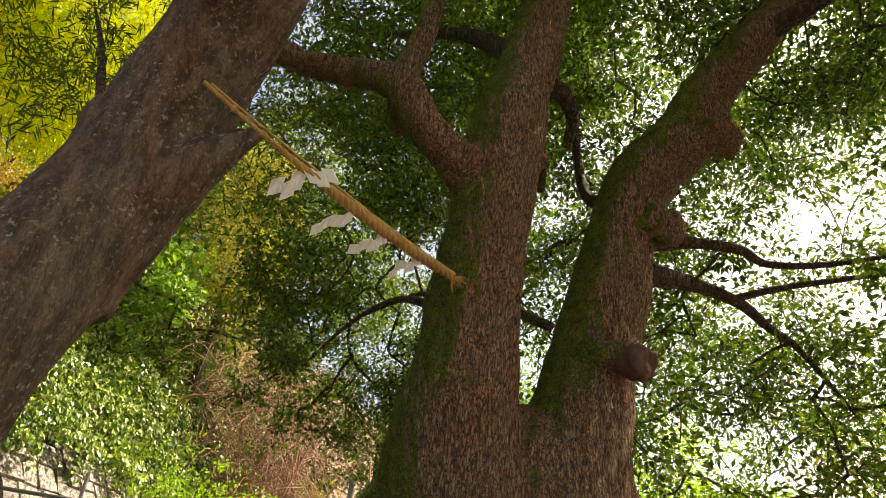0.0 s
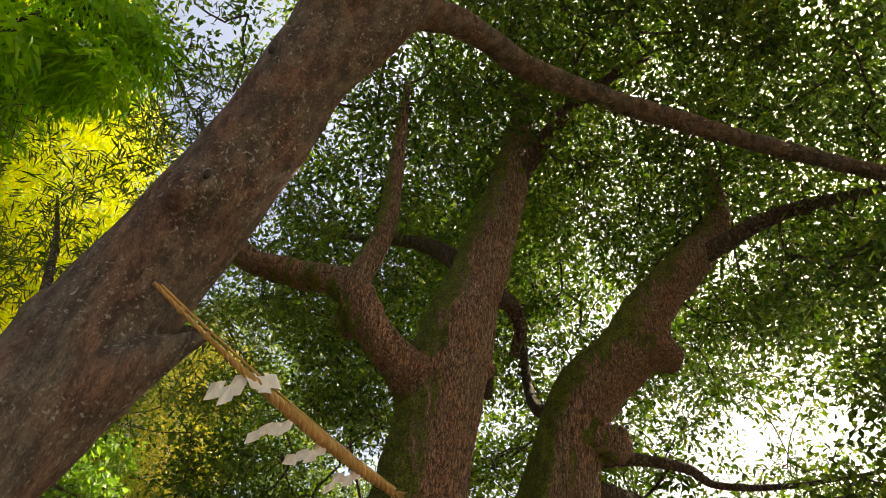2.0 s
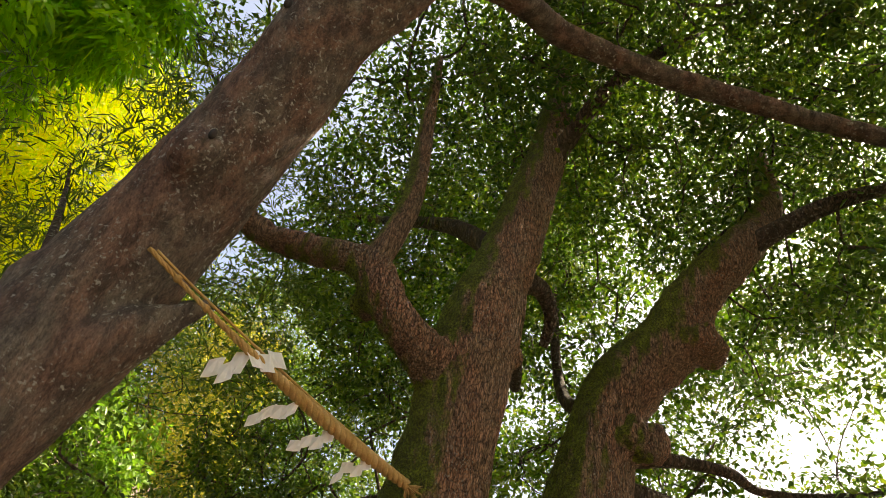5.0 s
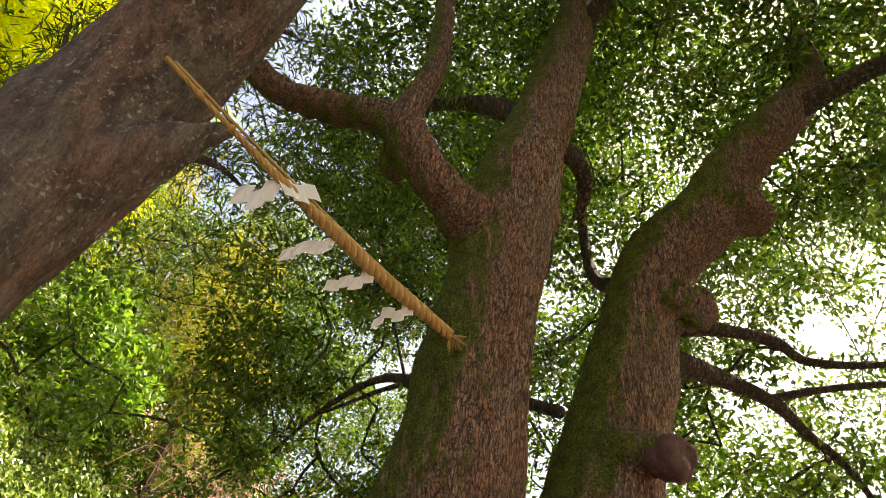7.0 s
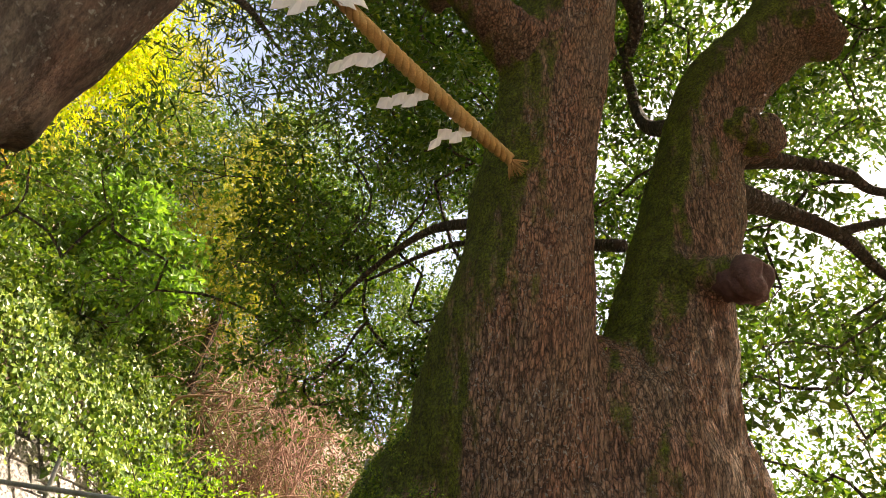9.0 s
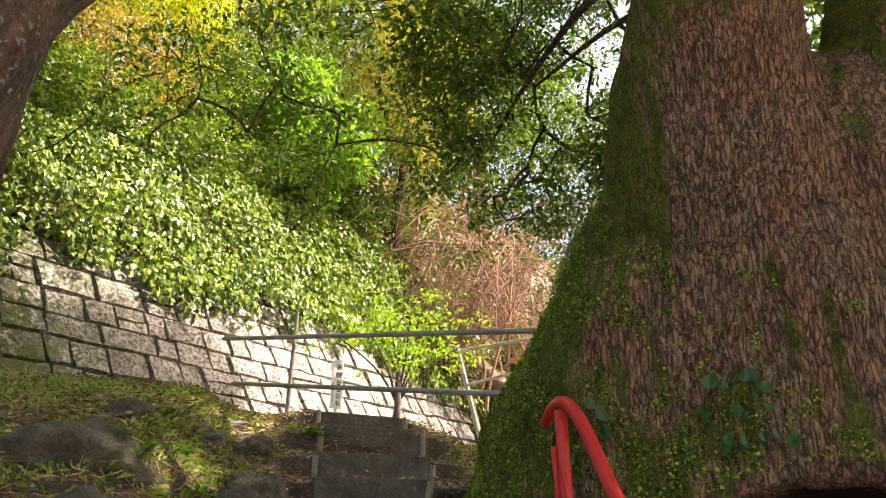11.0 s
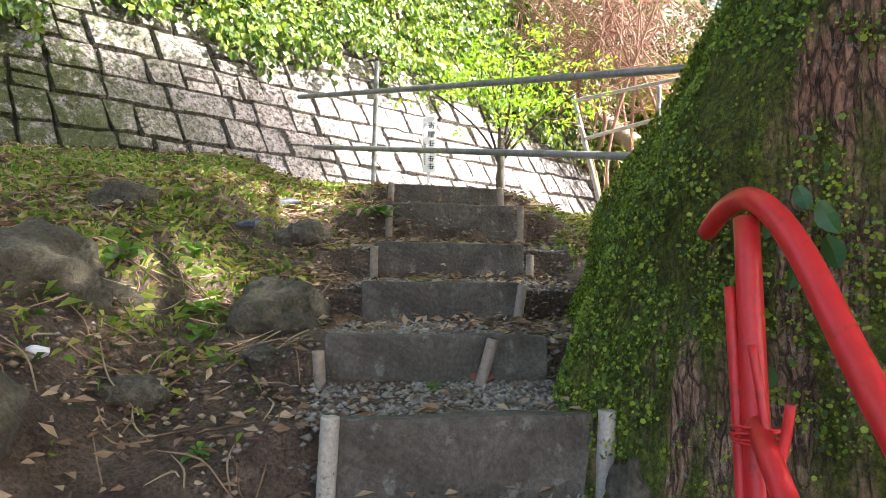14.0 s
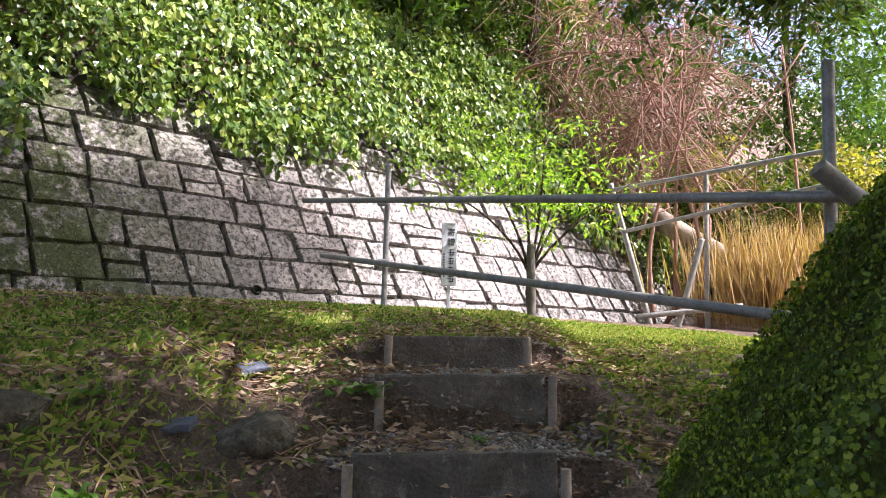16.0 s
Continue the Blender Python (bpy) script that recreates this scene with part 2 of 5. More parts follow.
STEEL = mottled("galvanised_pipe", (0.22, 0.225, 0.22), (0.34, 0.34, 0.335), (0.42, 0.41, 0.39), scale=9, fine=60, rough=0.5, metal=0.35, relief=0.15, depth=0.003, contrast=0.4, spots=(0.2, 0.16, 0.12))
ROPE = mottled("straw_rope", (0.42, 0.25, 0.075), (0.56, 0.36, 0.13), (0.62, 0.44, 0.19), scale=10, fine=120, relief=0.5, depth=0.004, contrast=0.45)
PAPER = mottled("white_paper", (0.78, 0.78, 0.76), (0.84, 0.84, 0.82), scale=4, fine=40, rough=0.7, relief=0.05, contrast=0.06)
WHITE = mottled("sign_board_paint", (0.70, 0.74, 0.80), (0.78, 0.81, 0.85), scale=5, fine=50, rough=0.5, relief=0.05, contrast=0.12)
INK = mottled("black_ink", (0.02, 0.02, 0.022), (0.035, 0.035, 0.04), scale=5)
POSTWOOD = mottled("grey_wood", (0.10, 0.085, 0.07), (0.20, 0.175, 0.15), scale=8, fine=60, relief=0.5)
LOGWOOD = mottled("dry_log", (0.26, 0.21, 0.16), (0.42, 0.35, 0.28), scale=4, fine=40, relief=0.5)
SLATE = mottled("blue_slate", (0.07, 0.08, 0.11), (0.13, 0.145, 0.19), scale=8, fine=60, relief=0.5)
ORANGE = mottled("orange_leaf", (0.45, 0.14, 0.02), (0.60, 0.25, 0.05), scale=12, fine=60, rough=0.6)
BRICKRED = mottled("red_brick", (0.30, 0.09, 0.06), (0.42, 0.15, 0.10), scale=14, fine=80, relief=0.4)
CUT = mottled("rotten_cut", (0.10, 0.05, 0.045), (0.20, 0.11, 0.09), scale=9, fine=60, relief=0.6)

# ---- geometry helpers ----


def raw(name, V, F, mat, parent=None, uv=None, smooth=True, label=""):
    """One mesh object from arrays of points and faces (all faces with the same number of corners)."""
    V, F = np.asarray(V, dtype=np.float32), np.asarray(F, dtype=np.int32)
    me = bpy.data.meshes.new(name)
    n, k = F.shape
    me.vertices.add(len(V))
    me.vertices.foreach_set("co", V.ravel())
    me.loops.add(n * k)
    me.loops.foreach_set("vertex_index", F.ravel())
    me.polygons.add(n)
    me.polygons.foreach_set("loop_start", np.arange(0, n * k, k, dtype=np.int32))
    me.polygons.foreach_set("use_smooth", np.full(n, smooth))
    me.update(calc_edges=True)
    if uv is not None:
        me.uv_layers.new(name="UVMap").data.foreach_set("uv", np.asarray(uv, dtype=np.float32)[F.ravel()].ravel())
    me.materials.append(mat)
    ob = new(name, me)
    if parent:
        ob.parent = parent
    if label:
        tagged(ob, label)
    return ob


def part(name, bm, mat, parent=None, label="", smooth=False):
    me = bpy.data.meshes.new(name)
    for f in bm.faces:
        f.smooth = smooth
    bm.to_mesh(me)
    bm.free()
    me.materials.append(mat)
    ob = new(name, me)
    if parent:
        ob.parent = parent
    if label:
        tagged(ob, label)
    return ob


def thing(name, label, category, group="", kind="", at=(0, 0, 0)):
    ob = new(name)
    ob.location = at
    ob.empty_display_size = 0.1
    return tagged(ob, label, category, group, kind)


def keep(child, parent):
    """Parent child, whose mesh is in world metres, under a thing that stands elsewhere."""
    child.parent = parent
    child.location = -Vector(parent.location)
    return child


def curve_points(P, per=6):
    """Catmull-Rom through the rows of P."""
    P = np.asarray(P, float)
    Q = np.vstack([2 * P[0] - P[1], P, 2 * P[-1] - P[-2]])
    out = []
    for i in range(1, len(Q) - 2):
        for s in np.linspace(0, 1, per, endpoint=False):
            a, b, c, d = Q[i - 1], Q[i], Q[i + 1], Q[i + 2]
            out.append(0.5 * (2 * b + (c - a) * s + (2 * a - 5 * b + 4 * c - d) * s * s + (3 * b - a - 3 * c + d) * s ** 3))
    out.append(Q[-2])
    return np.array(out)


def tube_arrays(P, segs=12, per=6, lumps=0.0, rough=0.0, seed=0, cap=True):
    """Tapering tube through rows (x, y, z, r). Returns points, quads, uv in metres."""
    C = curve_points(P, per)
    X, R = C[:, :3], C[:, 3]
    T = np.gradient(X, axis=0)
    T /= np.linalg.norm(T, axis=1)[:, None]
    ref = np.array([1.0, 0, 0]) if abs(T[0][0]) < 0.8 else np.array([0, 1.0, 0])
    V, UV, along = [], [], 0.0
    ang = np.linspace(0, 2 * np.pi, segs, endpoint=False)
    for i in range(len(X)):
        if i:
            along += np.linalg.norm(X[i] - X[i - 1])
        e1 = ref - T[i] * (ref @ T[i])
        e1 /= np.linalg.norm(e1)
        ref = e1
        e2 = np.cross(T[i], e1)
        for j, a in enumerate(ang):
            d = e1 * math.cos(a) + e2 * math.sin(a)
            p = X[i] + d * R[i]
            if lumps:
                q = Vector(p) * 1.1 + Vector((seed, 0, 0))
                k = 1 + lumps * noise.noise(q) + 0.5 * lumps * noise.noise(q * 2.7)
                if rough:
                    k += rough * noise.noise(Vector((a * 6.0, along * 1.6, seed))) * 0.12 / max(R[i], 0.12)
                p = X[i] + d * R[i] * k
            V.append(p)
            UV.append((a * R.mean(), along))
    n = len(X)
    F = [(i * segs + j, i * segs + (j + 1) % segs, (i + 1) * segs + (j + 1) % segs, (i + 1) * segs + j) for i in range(n - 1) for j in range(segs)]
    if cap:
        for ring, flip in ((0, True), (n - 1, False)):
            V.append(X[ring])
            UV.append((0, 0))
            c = len(V) - 1
            for j in range(0, segs, 2):
                q = (c, ring * segs + j, ring * segs + (j + 1) % segs, ring * segs + (j + 2) % segs)
                F.append(q[::-1] if flip else q)
    return np.array(V), np.array(F), np.array(UV)


def tube(name, P, mat, parent=None, label="", **kw):
    V, F, UV = tube_arrays(P, **kw)
    return raw(name, V, F, mat, parent, UV, True, label)


def joined(arrays):
    V, F, U, k = [], [], [], 0
    for v, f, u in arrays:
        V.append(v), F.append(f + k), U.append(u)
        k += len(v)
    return np.vstack(V), np.vstack(F), np.vstack(U)


def unit(a):
    return a / np.maximum(np.linalg.norm(a, axis=1), 1e-9)[:, None]


def leaf_arrays(rng, C, D, N, length, width, fold=0.25, droop=0.0):
    """Folded pointed leaves at C, growing along D, facing N."""
    n = len(C)
    D = unit(D)
    S = unit(np.cross(D, N))
    N = np.cross(S, D)
    L = (length * rng.uniform(0.65, 1.2, n))[:, None]
    W = (width * rng.uniform(0.7, 1.2, n))[:, None] * 0.5
    tip = C + D * L - np.array([0, 0, 1.0]) * L * droop
    mid = C + D * L * 0.45
    V = np.stack([C, mid + S * W + N * W * fold, tip, mid - S * W + N * W * fold], 1).reshape(-1, 3)
    i = np.arange(n)[:, None] * 4
    F = np.concatenate([i + [0, 1, 2], i + [0, 2, 3]], 1).reshape(-1, 3)
    return V, F


def disc_arrays(rng, C, N, size):
    """Small round leaves: five-sided."""
    n = len(C)
    N = unit(N)
    T = unit(np.cross(N, rng.normal(size=(n, 3))))
    B = np.cross(N, T)
    R = (size * np.clip(rng.lognormal(0, 0.42, n), 0.4, 2.1))[:, None]
    a = np.linspace(0, 2 * np.pi, 5, endpoint=False)
    V = np.stack([C + (T * math.cos(t) + B * math.sin(t)) * R for t in a], 1).reshape(-1, 3)
    F = np.arange(n * 5).reshape(-1, 5)
    return V, F


def clump_leaves(rng, centres, radius, per, length, width, flat=0.55, up=0.6, droop=0.15):
    """Leaves round clump centres, denser towards the outside."""
    k = len(centres)
    rad = np.broadcast_to(radius, (k,))
    off = unit(rng.normal(size=(k * per, 3))) * (rng.uniform(0.1, 1, k * per) ** 0.55)[:, None]
    off[:, 2] *= flat
    C = np.repeat(centres, per, 0) + off * np.repeat(rad, per)[:, None]
    D = unit(off + rng.normal(scale=0.6, size=off.shape))
    N = unit(np.array([0, 0, up]) + rng.normal(scale=0.55, size=off.shape))
    return leaf_arrays(rng, C, D, N, length, width, 0.25, droop)


def foliage(name, V, F, mat, parent=None, label="", smooth=False):
    ob = raw(name, V, F, mat, parent, None, smooth, label)
    return tagged(ob, kind="stuff")


def bevel_box(bm, sx, sy, sz, m=Matrix(), bevel=0.01, segments=2):
    r = bmesh.ops.create_cube(bm, size=1, matrix=m @ Matrix.Diagonal((sx, sy, sz, 1)))
    es = list({e for v in r["verts"] for e in v.link_edges})
    if bevel:
        bmesh.ops.bevel(bm, geom=es, offset=bevel, segments=segments, affect="EDGES", profile=0.6)
    return bm


def pipe(name, a, b, r, mat, parent, label="", segs=14, wall=0.004, dark=True):
    """A straight hollow pipe from a to b."""
    a, b = np.array(a, float), np.array(b, float)
    d = (b - a) / np.linalg.norm(b - a)
    e1 = np.cross(d, [0.3, 0.5, 0.8])
    e1 /= np.linalg.norm(e1)
    e2 = np.cross(d, e1)
    ang = np.linspace(0, 2 * np.pi, segs, endpoint=False)
    ring = np.cos(ang)[:, None] * e1 + np.sin(ang)[:, None] * e2
    rows = [(a + d * 0.08, r - wall), (a, r - wall), (a, r)]
    rows += [(a + (b - a) * s, r * (1 + 0.015 * math.sin(7 * s + a[0] * 9))) for s in np.linspace(0.02, 0.98, 7)]
    rows += [(b, r), (b, r - wall), (b - d * 0.08, r - wall)]
    V = np.vstack([c + ring * q for c, q in rows] + [[rows[0][0]], [rows[-1][0]]])
    n = len(rows)
    F = [(i * segs + j, i * segs + (j + 1) % segs, (i + 1) * segs + (j + 1) % segs, (i + 1) * segs + j) for i in range(n - 1) for j in range(segs)]
    for c, q in ((n * segs, 0), (n * segs + 1, n - 1)):
        F += [(c, q * segs + j, q * segs + (j + 1) % segs, q * segs + (j + 2) % segs) for j in range(0, segs, 2)]
    return raw(name, V, F, mat, parent, None, True, label)


# ---- ground ----
AX, AY = -0.545, 0.839
STEPS = ((0.0, 1.01), (0.58, 1.25), (1.16, 1.43), (1.81, 1.62), (2.41, 1.83), (3.04, 2.11), (3.7, 2.30))
STEP_U = [-2.0, -0.5, -0.08]
STEP_Z = [0.0, 0.70, 0.80]
for (u0, z0), (u1, z1) in zip(STEPS, STEPS[1:] + ((4.6, 2.36),)):
    STEP_U += [u0 + 0.095, u1 + 0.05]
    STEP_Z += [z0 - 0.04, z0 + 0.005]


def smooth01(t):
    t = np.clip(t, 0, 1)
    return t * t * (3 - 2 * t)


def ground_z(x, y):
    """The height of the ground: a slope with a stairway, a bank beside it, a terrace, and a steep wall with a hill above."""
    x, y = np.asarray(x, float), np.asarray(y, float)
    u = (x + 0.95) * AX + (y - 4.15) * AY
    v = (x + 0.95) * AY - (y - 4.15) * AX
    us = u - v * np.interp(u, [0, 3.7], [0.16, 0.27])
    stairs = np.interp(us, STEP_U + [6.0, 9.0], STEP_Z + [2.48, 2.6])
    slope = np.interp(u, [-2.0, -0.5, 0.0, 3.7, 6.0, 9.0], [0.0, 0.66, 0.88, 2.22, 2.5, 2.6])
    h = slope + (stairs - slope) * smooth01((0.80 - np.abs(v)) / 0.28)
    h = h + 0.36 * smooth01((-v - 0.95) / 0.6) * smooth01((u + 1.2) / 1.0) * smooth01((5.5 - u) / 3)
    h = h - (0.22 + 0.2 * smooth01(1.2 - u)) * smooth01((v - 0.5) / 0.6) * smooth01((u + 1.4) / 1.0)
    line = x - (-7.0 + 0.27 * (y - 8.1))
    h = h + (2.6 - h) * smooth01(1 - line / 3.6) * smooth01((y - 0.5) / 4)
    face = np.clip((-line - 0.4) / 0.5, 0, 4.7)
    hill = np.clip(-line - 2.75, 0, 60) * 0.62
    back = np.clip(y - 17.5, 0, 60)
    end = smooth01((20.5 - y) / 2.0)
    h = h + (face + hill) * end * smooth01((y + 8) / 6) + (1 - end) * np.clip(-line + 1.5, 0, 60) * 0.7
    h = h + back * 0.12 * smooth01((6 - x) / 6)
    h = h - 0.10 * np.clip(x - 3.5, 0, 60) * smooth01((y - 1) / 4)
    return h


def ground_sheet():
    def axis(a, b, step, far):
        mid = np.arange(a, b, step)
        out = np.cumsum(step * 1.16 ** np.arange(1, 60))
        out = out[out < far]
        return np.concatenate([(a - out)[::-1], mid, b + out])
    xs, ys = axis(-7.0, 1.0, 0.042, 900), axis(2.4, 10.0, 0.042, 900)
    X, Y = np.meshgrid(xs, ys)
    Z = ground_z(X, Y)
    near = (np.abs(X + 2) < 9) & (np.abs(Y - 8) < 12)
    rough = np.array([noise.noise(Vector((a * 1.7, b * 1.7, 0))) * 0.05 + noise.noise(Vector((a * 6, b * 6, 3))) * 0.018 for a, b in zip(X[near], Y[near])])
    un = (X[near] + 0.95) * AX + (Y[near] - 4.15) * AY
    vn = (X[near] + 0.95) * AY - (Y[near] - 4.15) * AX
    Z[near] += rough * (1 - 0.8 * smooth01((0.75 - np.abs(vn)) / 0.2) * smooth01((4.2 - un) / 0.4))
    V = np.stack([X, Y, Z], 2).reshape(-1, 3)
    w, h = len(xs), len(ys)
    i = (np.arange(h - 1)[:, None] * w + np.arange(w - 1)).ravel()
    F = np.stack([i, i + 1, i + 1 + w, i + w], 1)
    ob = raw("ground", V, F, SOIL)
    return tagged(ob, "brown earth slope with leaf litter and thin grass", "ground", kind="structure")


ground_sheet()

# ---- stone wall ----
def wall_point(y, s, out=0.0):
    """A point of the wall's face: y along it, s metres up the slope of the face, out metres in front of it."""
    n = Vector((1, -0.27, 0.55)).normalized()
    up = Vector((-0.482, 0, 0.876))
    p = Vector((-7.0 + 0.27 * (y - 8.1), y, 2.52)) + up * s + n * out
    return p


def stone_wall():
    rng = random.Random(5)
    wall = thing("stone_wall", "battered retaining wall of rough pinkish-grey cut stones", "wall", kind="structure", at=(-7, 8, 2.5))
    V = [wall_point(y, s, -0.05) for y in (3.0, 19.5) for s in (-0.3, 3.6)] + [wall_point(y, s, -0.6) for y in (3.0, 19.5) for s in (-0.3, 3.6)]
    core = raw("core", V, [(0, 2, 3, 1), (1, 3, 7, 5), (4, 5, 7, 6), (0, 4, 6, 2), (0, 1, 5, 4), (2, 6, 7, 3)], MORTAR, None, None, False)
    keep(core, wall)
    s, count = -0.12, 0
    while s < 3.2 and count < 300:
        hgt = rng.uniform(0.36, 0.50)
        y = 3.6 + rng.uniform(0, 0.5)
        while y < 18.6:
            w = rng.choice((0.34, 0.42, 0.5, 0.6, 0.72)) * rng.uniform(0.9, 1.12)
            pieces = [(y, s, w, hgt)]
            if rng.random() < 0.13:
                k = rng.uniform(0.42, 0.58)
                pieces = [(y, s, w, hgt * k), (y, s + hgt * k, w, hgt * (1 - k))]
            for py, ps, pw, ph in pieces:
                top = 2.75 if py < 9.3 else 2.75 - (py - 14.0) * 0.28 if py > 14 else 2.75
                if ps < top:
                    keep(stone_block(rng, py, ps, pw, ph), wall)
                    count += 1
            y += w
        s += hgt


def stone_block(rng, y, s, w, h):
    """One stone with uneven arrises and a rough face."""
    g = 0.013
    j = lambda: rng.uniform(-0.022, 0.022)
    cor = [(y + g + j(), s + g + j()), (y + w - g + j(), s + g + j()), (y + w - g + j(), s + h - g + j()), (y + g + j(), s + h - g + j())]
    k = 6
    V, F = [], []
    o = rng.uniform(0.0, 0.03)
    for a in range(k):
        for b in range(k):
            fa = (0, 0.028, 0.33, 0.67, 0.972, 1)[a]
            fb = (0, 0.04, 0.33, 0.67, 0.96, 1)[b]
            yy = (cor[0][0] * (1 - fa) + cor[1][0] * fa) * (1 - fb) + (cor[3][0] * (1 - fa) + cor[2][0] * fa) * fb
            ss = (cor[0][1] * (1 - fa) + cor[1][1] * fa) * (1 - fb) + (cor[3][1] * (1 - fa) + cor[2][1] * fa) * fb
            edge = a in (0, k - 1) or b in (0, k - 1)
            q = Vector((yy * 7, ss * 7, o * 90))
            yy += 0.014 * noise.noise(q)
            ss += 0.014 * noise.noise(q + Vector((9, 4, 2)))
            out = -0.045 if edge else o + 0.022 * noise.noise(q * 0.8 + Vector((1, 7, 3))) + rng.uniform(-0.007, 0.007)
            V.append(wall_point(yy, ss, out))
    for a in range(k - 1):
        for b in range(k - 1):
            F.append((a * k + b, (a + 1) * k + b, (a + 1) * k + b + 1, a * k + b + 1))
    return raw("stone", V, F, STONE, None, None, False)


# ---- ivy over the wall and the slope above ----
def ivy_edge(y):
    """How far up the face the ivy begins: scalloped, lower along the far end."""
    base = np.interp(y, [3, 6.9, 7.6, 8.2, 8.9, 9.8, 11, 12.4, 14.2, 15.4, 17.8, 19.5], [1.6, 2.0, 2.95, 2.85, 2.6, 2.25, 2.6, 2.7, 2.45, 1.95, 0.95, 0.3])
    return base + 0.22 * np.sin(y * 5.1) + 0.15 * np.sin(y * 11.3 + 1)


def ivy():
    rng = np.random.default_rng(8)
    n = 62000
    y = rng.uniform(2.0, 20.0, n)
    s = rng.uniform(0.2, 6.3, n)
    keepers = s > ivy_edge(y) + rng.normal(scale=0.12, size=n)
    y, s = y[keepers], s[keepers]
    nn = np.array(Vector((1, -0.27, 0.55)).normalized())
    swell = np.array([noise.noise(Vector((a * 0.9, b * 0.9, 1))) * 0.28 + noise.noise(Vector((a * 3, b * 3, 5))) * 0.12 for a, b in zip(y, s)])
    out = rng.uniform(0.0, 0.30, len(y)) + 0.10 + swell
    C = np.stack([-7.0 + 0.27 * (y - 8.1) - 0.482 * s, y, 2.52 + 0.876 * s], 1) + nn * out[:, None]
    D = np.array([0.25, 0, -1.0]) + rng.normal(scale=0.45, size=C.shape)
    N = nn * 1.1 + rng.normal(scale=0.75, size=C.shape)
    V, F = leaf_arrays(rng, C, D, N, 0.125, 0.10, 0.3)
    ob = foliage("ivy", V, F, LEAF_IVY)
    tagged(ob, "thick glossy green ivy hanging over the stone wall", "ivy")


# ---- the great tree ----
TRUNK_ROWS = (  # z, centre x, y, half width, half depth
    (0.2, 0.42, 5.98, 2.4, 1.42), (0.9, 0.38, 5.98, 2.10, 1.33), (1.35, 0.36, 5.97, 1.90, 1.28), (1.9, 0.42, 5.92, 1.66, 1.22),
    (2.4, 0.52, 5.80, 1.41, 1.14), (2.9, 0.58, 5.58, 1.19, 0.93), (3.25, 0.64, 5.44, 0.95, 0.68), (3.45, 0.70, 5.35, 0.66, 0.46), (3.62, 0.77, 5.26, 0.34, 0.26), (3.75, 0.80, 5.22, 0.08, 0.08))


def smooth_rows(z):
    A = np.array(TRUNK_ROWS)
    return [np.interp(z, A[:, 0], A[:, i]) for i in range(1, 5)]


def trunk_surface(z, a):
    cx, cy, rx, ry = smooth_rows(z)
    root = smooth01((1.9 - z) / 1.5)
    k = 1 + 0.10 * root * math.sin(a * 5 + 0.6) + 0.05 * math.sin(a * 3 + z * 0.7)
    k += 0.13 * math.exp(-((a - 2.75) / 0.5) ** 2) * float(smooth01((3.2 - z) / 0.8))
    q = Vector((math.cos(a) * 1.5, math.sin(a) * 1.5, z * 0.9))
    k += 0.07 * noise.noise(q * 1.3) + 0.04 * noise.noise(q * 3.1) + 0.018 * noise.noise(Vector((a * 9, z * 1.2, 4)))
    return np.array([cx + math.cos(a) * rx * k, cy + math.sin(a) * ry * k, z])


HOLLOW = Vector((0.52, 4.72, 0.78))


def in_hollow(p):
    d = Vector(p) - HOLLOW
    return math.sqrt((d.x / 0.60) ** 2 + (d.y / 0.9) ** 2 + (d.z / 0.60) ** 2)


STEM_ROWS = [(0.2, 5.6, 1.7, 0.6), (0.22, 5.35, 2.5, 0.62), (0.24, 5.1, 3.0, 0.61), (0.24, 4.94, 3.4, 0.51), (0.32, 4.79, 3.9, 0.44), (0.38, 4.69, 4.5, 0.39), (0.52, 4.52, 5.4, 0.355), (0.64, 4.49, 6.2, 0.34), (0.77, 4.57, 6.9, 0.31),
             (1.02, 4.67, 8.1, 0.27), (1.24, 4.74, 9.3, 0.23), (1.42, 4.92, 10.9, 0.17), (1.57, 5.22, 12.9, 0.08)]
FORK_ROWS = [(0.9, 5.8, 1.7, 0.7), (1.0, 5.62, 2.5, 0.66), (1.12, 5.5, 3.0, 0.62), (1.22, 5.45, 3.5, 0.49), (1.39, 5.47, 4.2, 0.41), (1.58, 5.46, 4.85, 0.375), (1.72, 5.42, 5.5, 0.345), (1.85, 5.36, 6, 0.335), (2.1, 5.3, 6.4, 0.34),
             (2.44, 5.18, 6.7, 0.31), (2.69, 5, 7.15, 0.28), (3.2, 4.84, 7.75, 0.22), (3.82, 5.02, 8.8, 0.16), (4.12, 5.32, 10.3, 0.09)]
ARM_ROWS = [(0.48, 4.57, 5.45, 0.26), (0.18, 4.24, 5.56, 0.19), (-0.1, 4.02, 5.8, 0.17), (-0.35, 4, 6.23, 0.17), (-0.58, 3.99, 6.34, 0.14), (-0.85, 3.99, 6.38, 0.13), (-1.31, 3.89, 6.43, 0.12), (-1.63, 3.72, 6.6, 0.10), (-2.38, 3.62, 7.2, 0.06)]
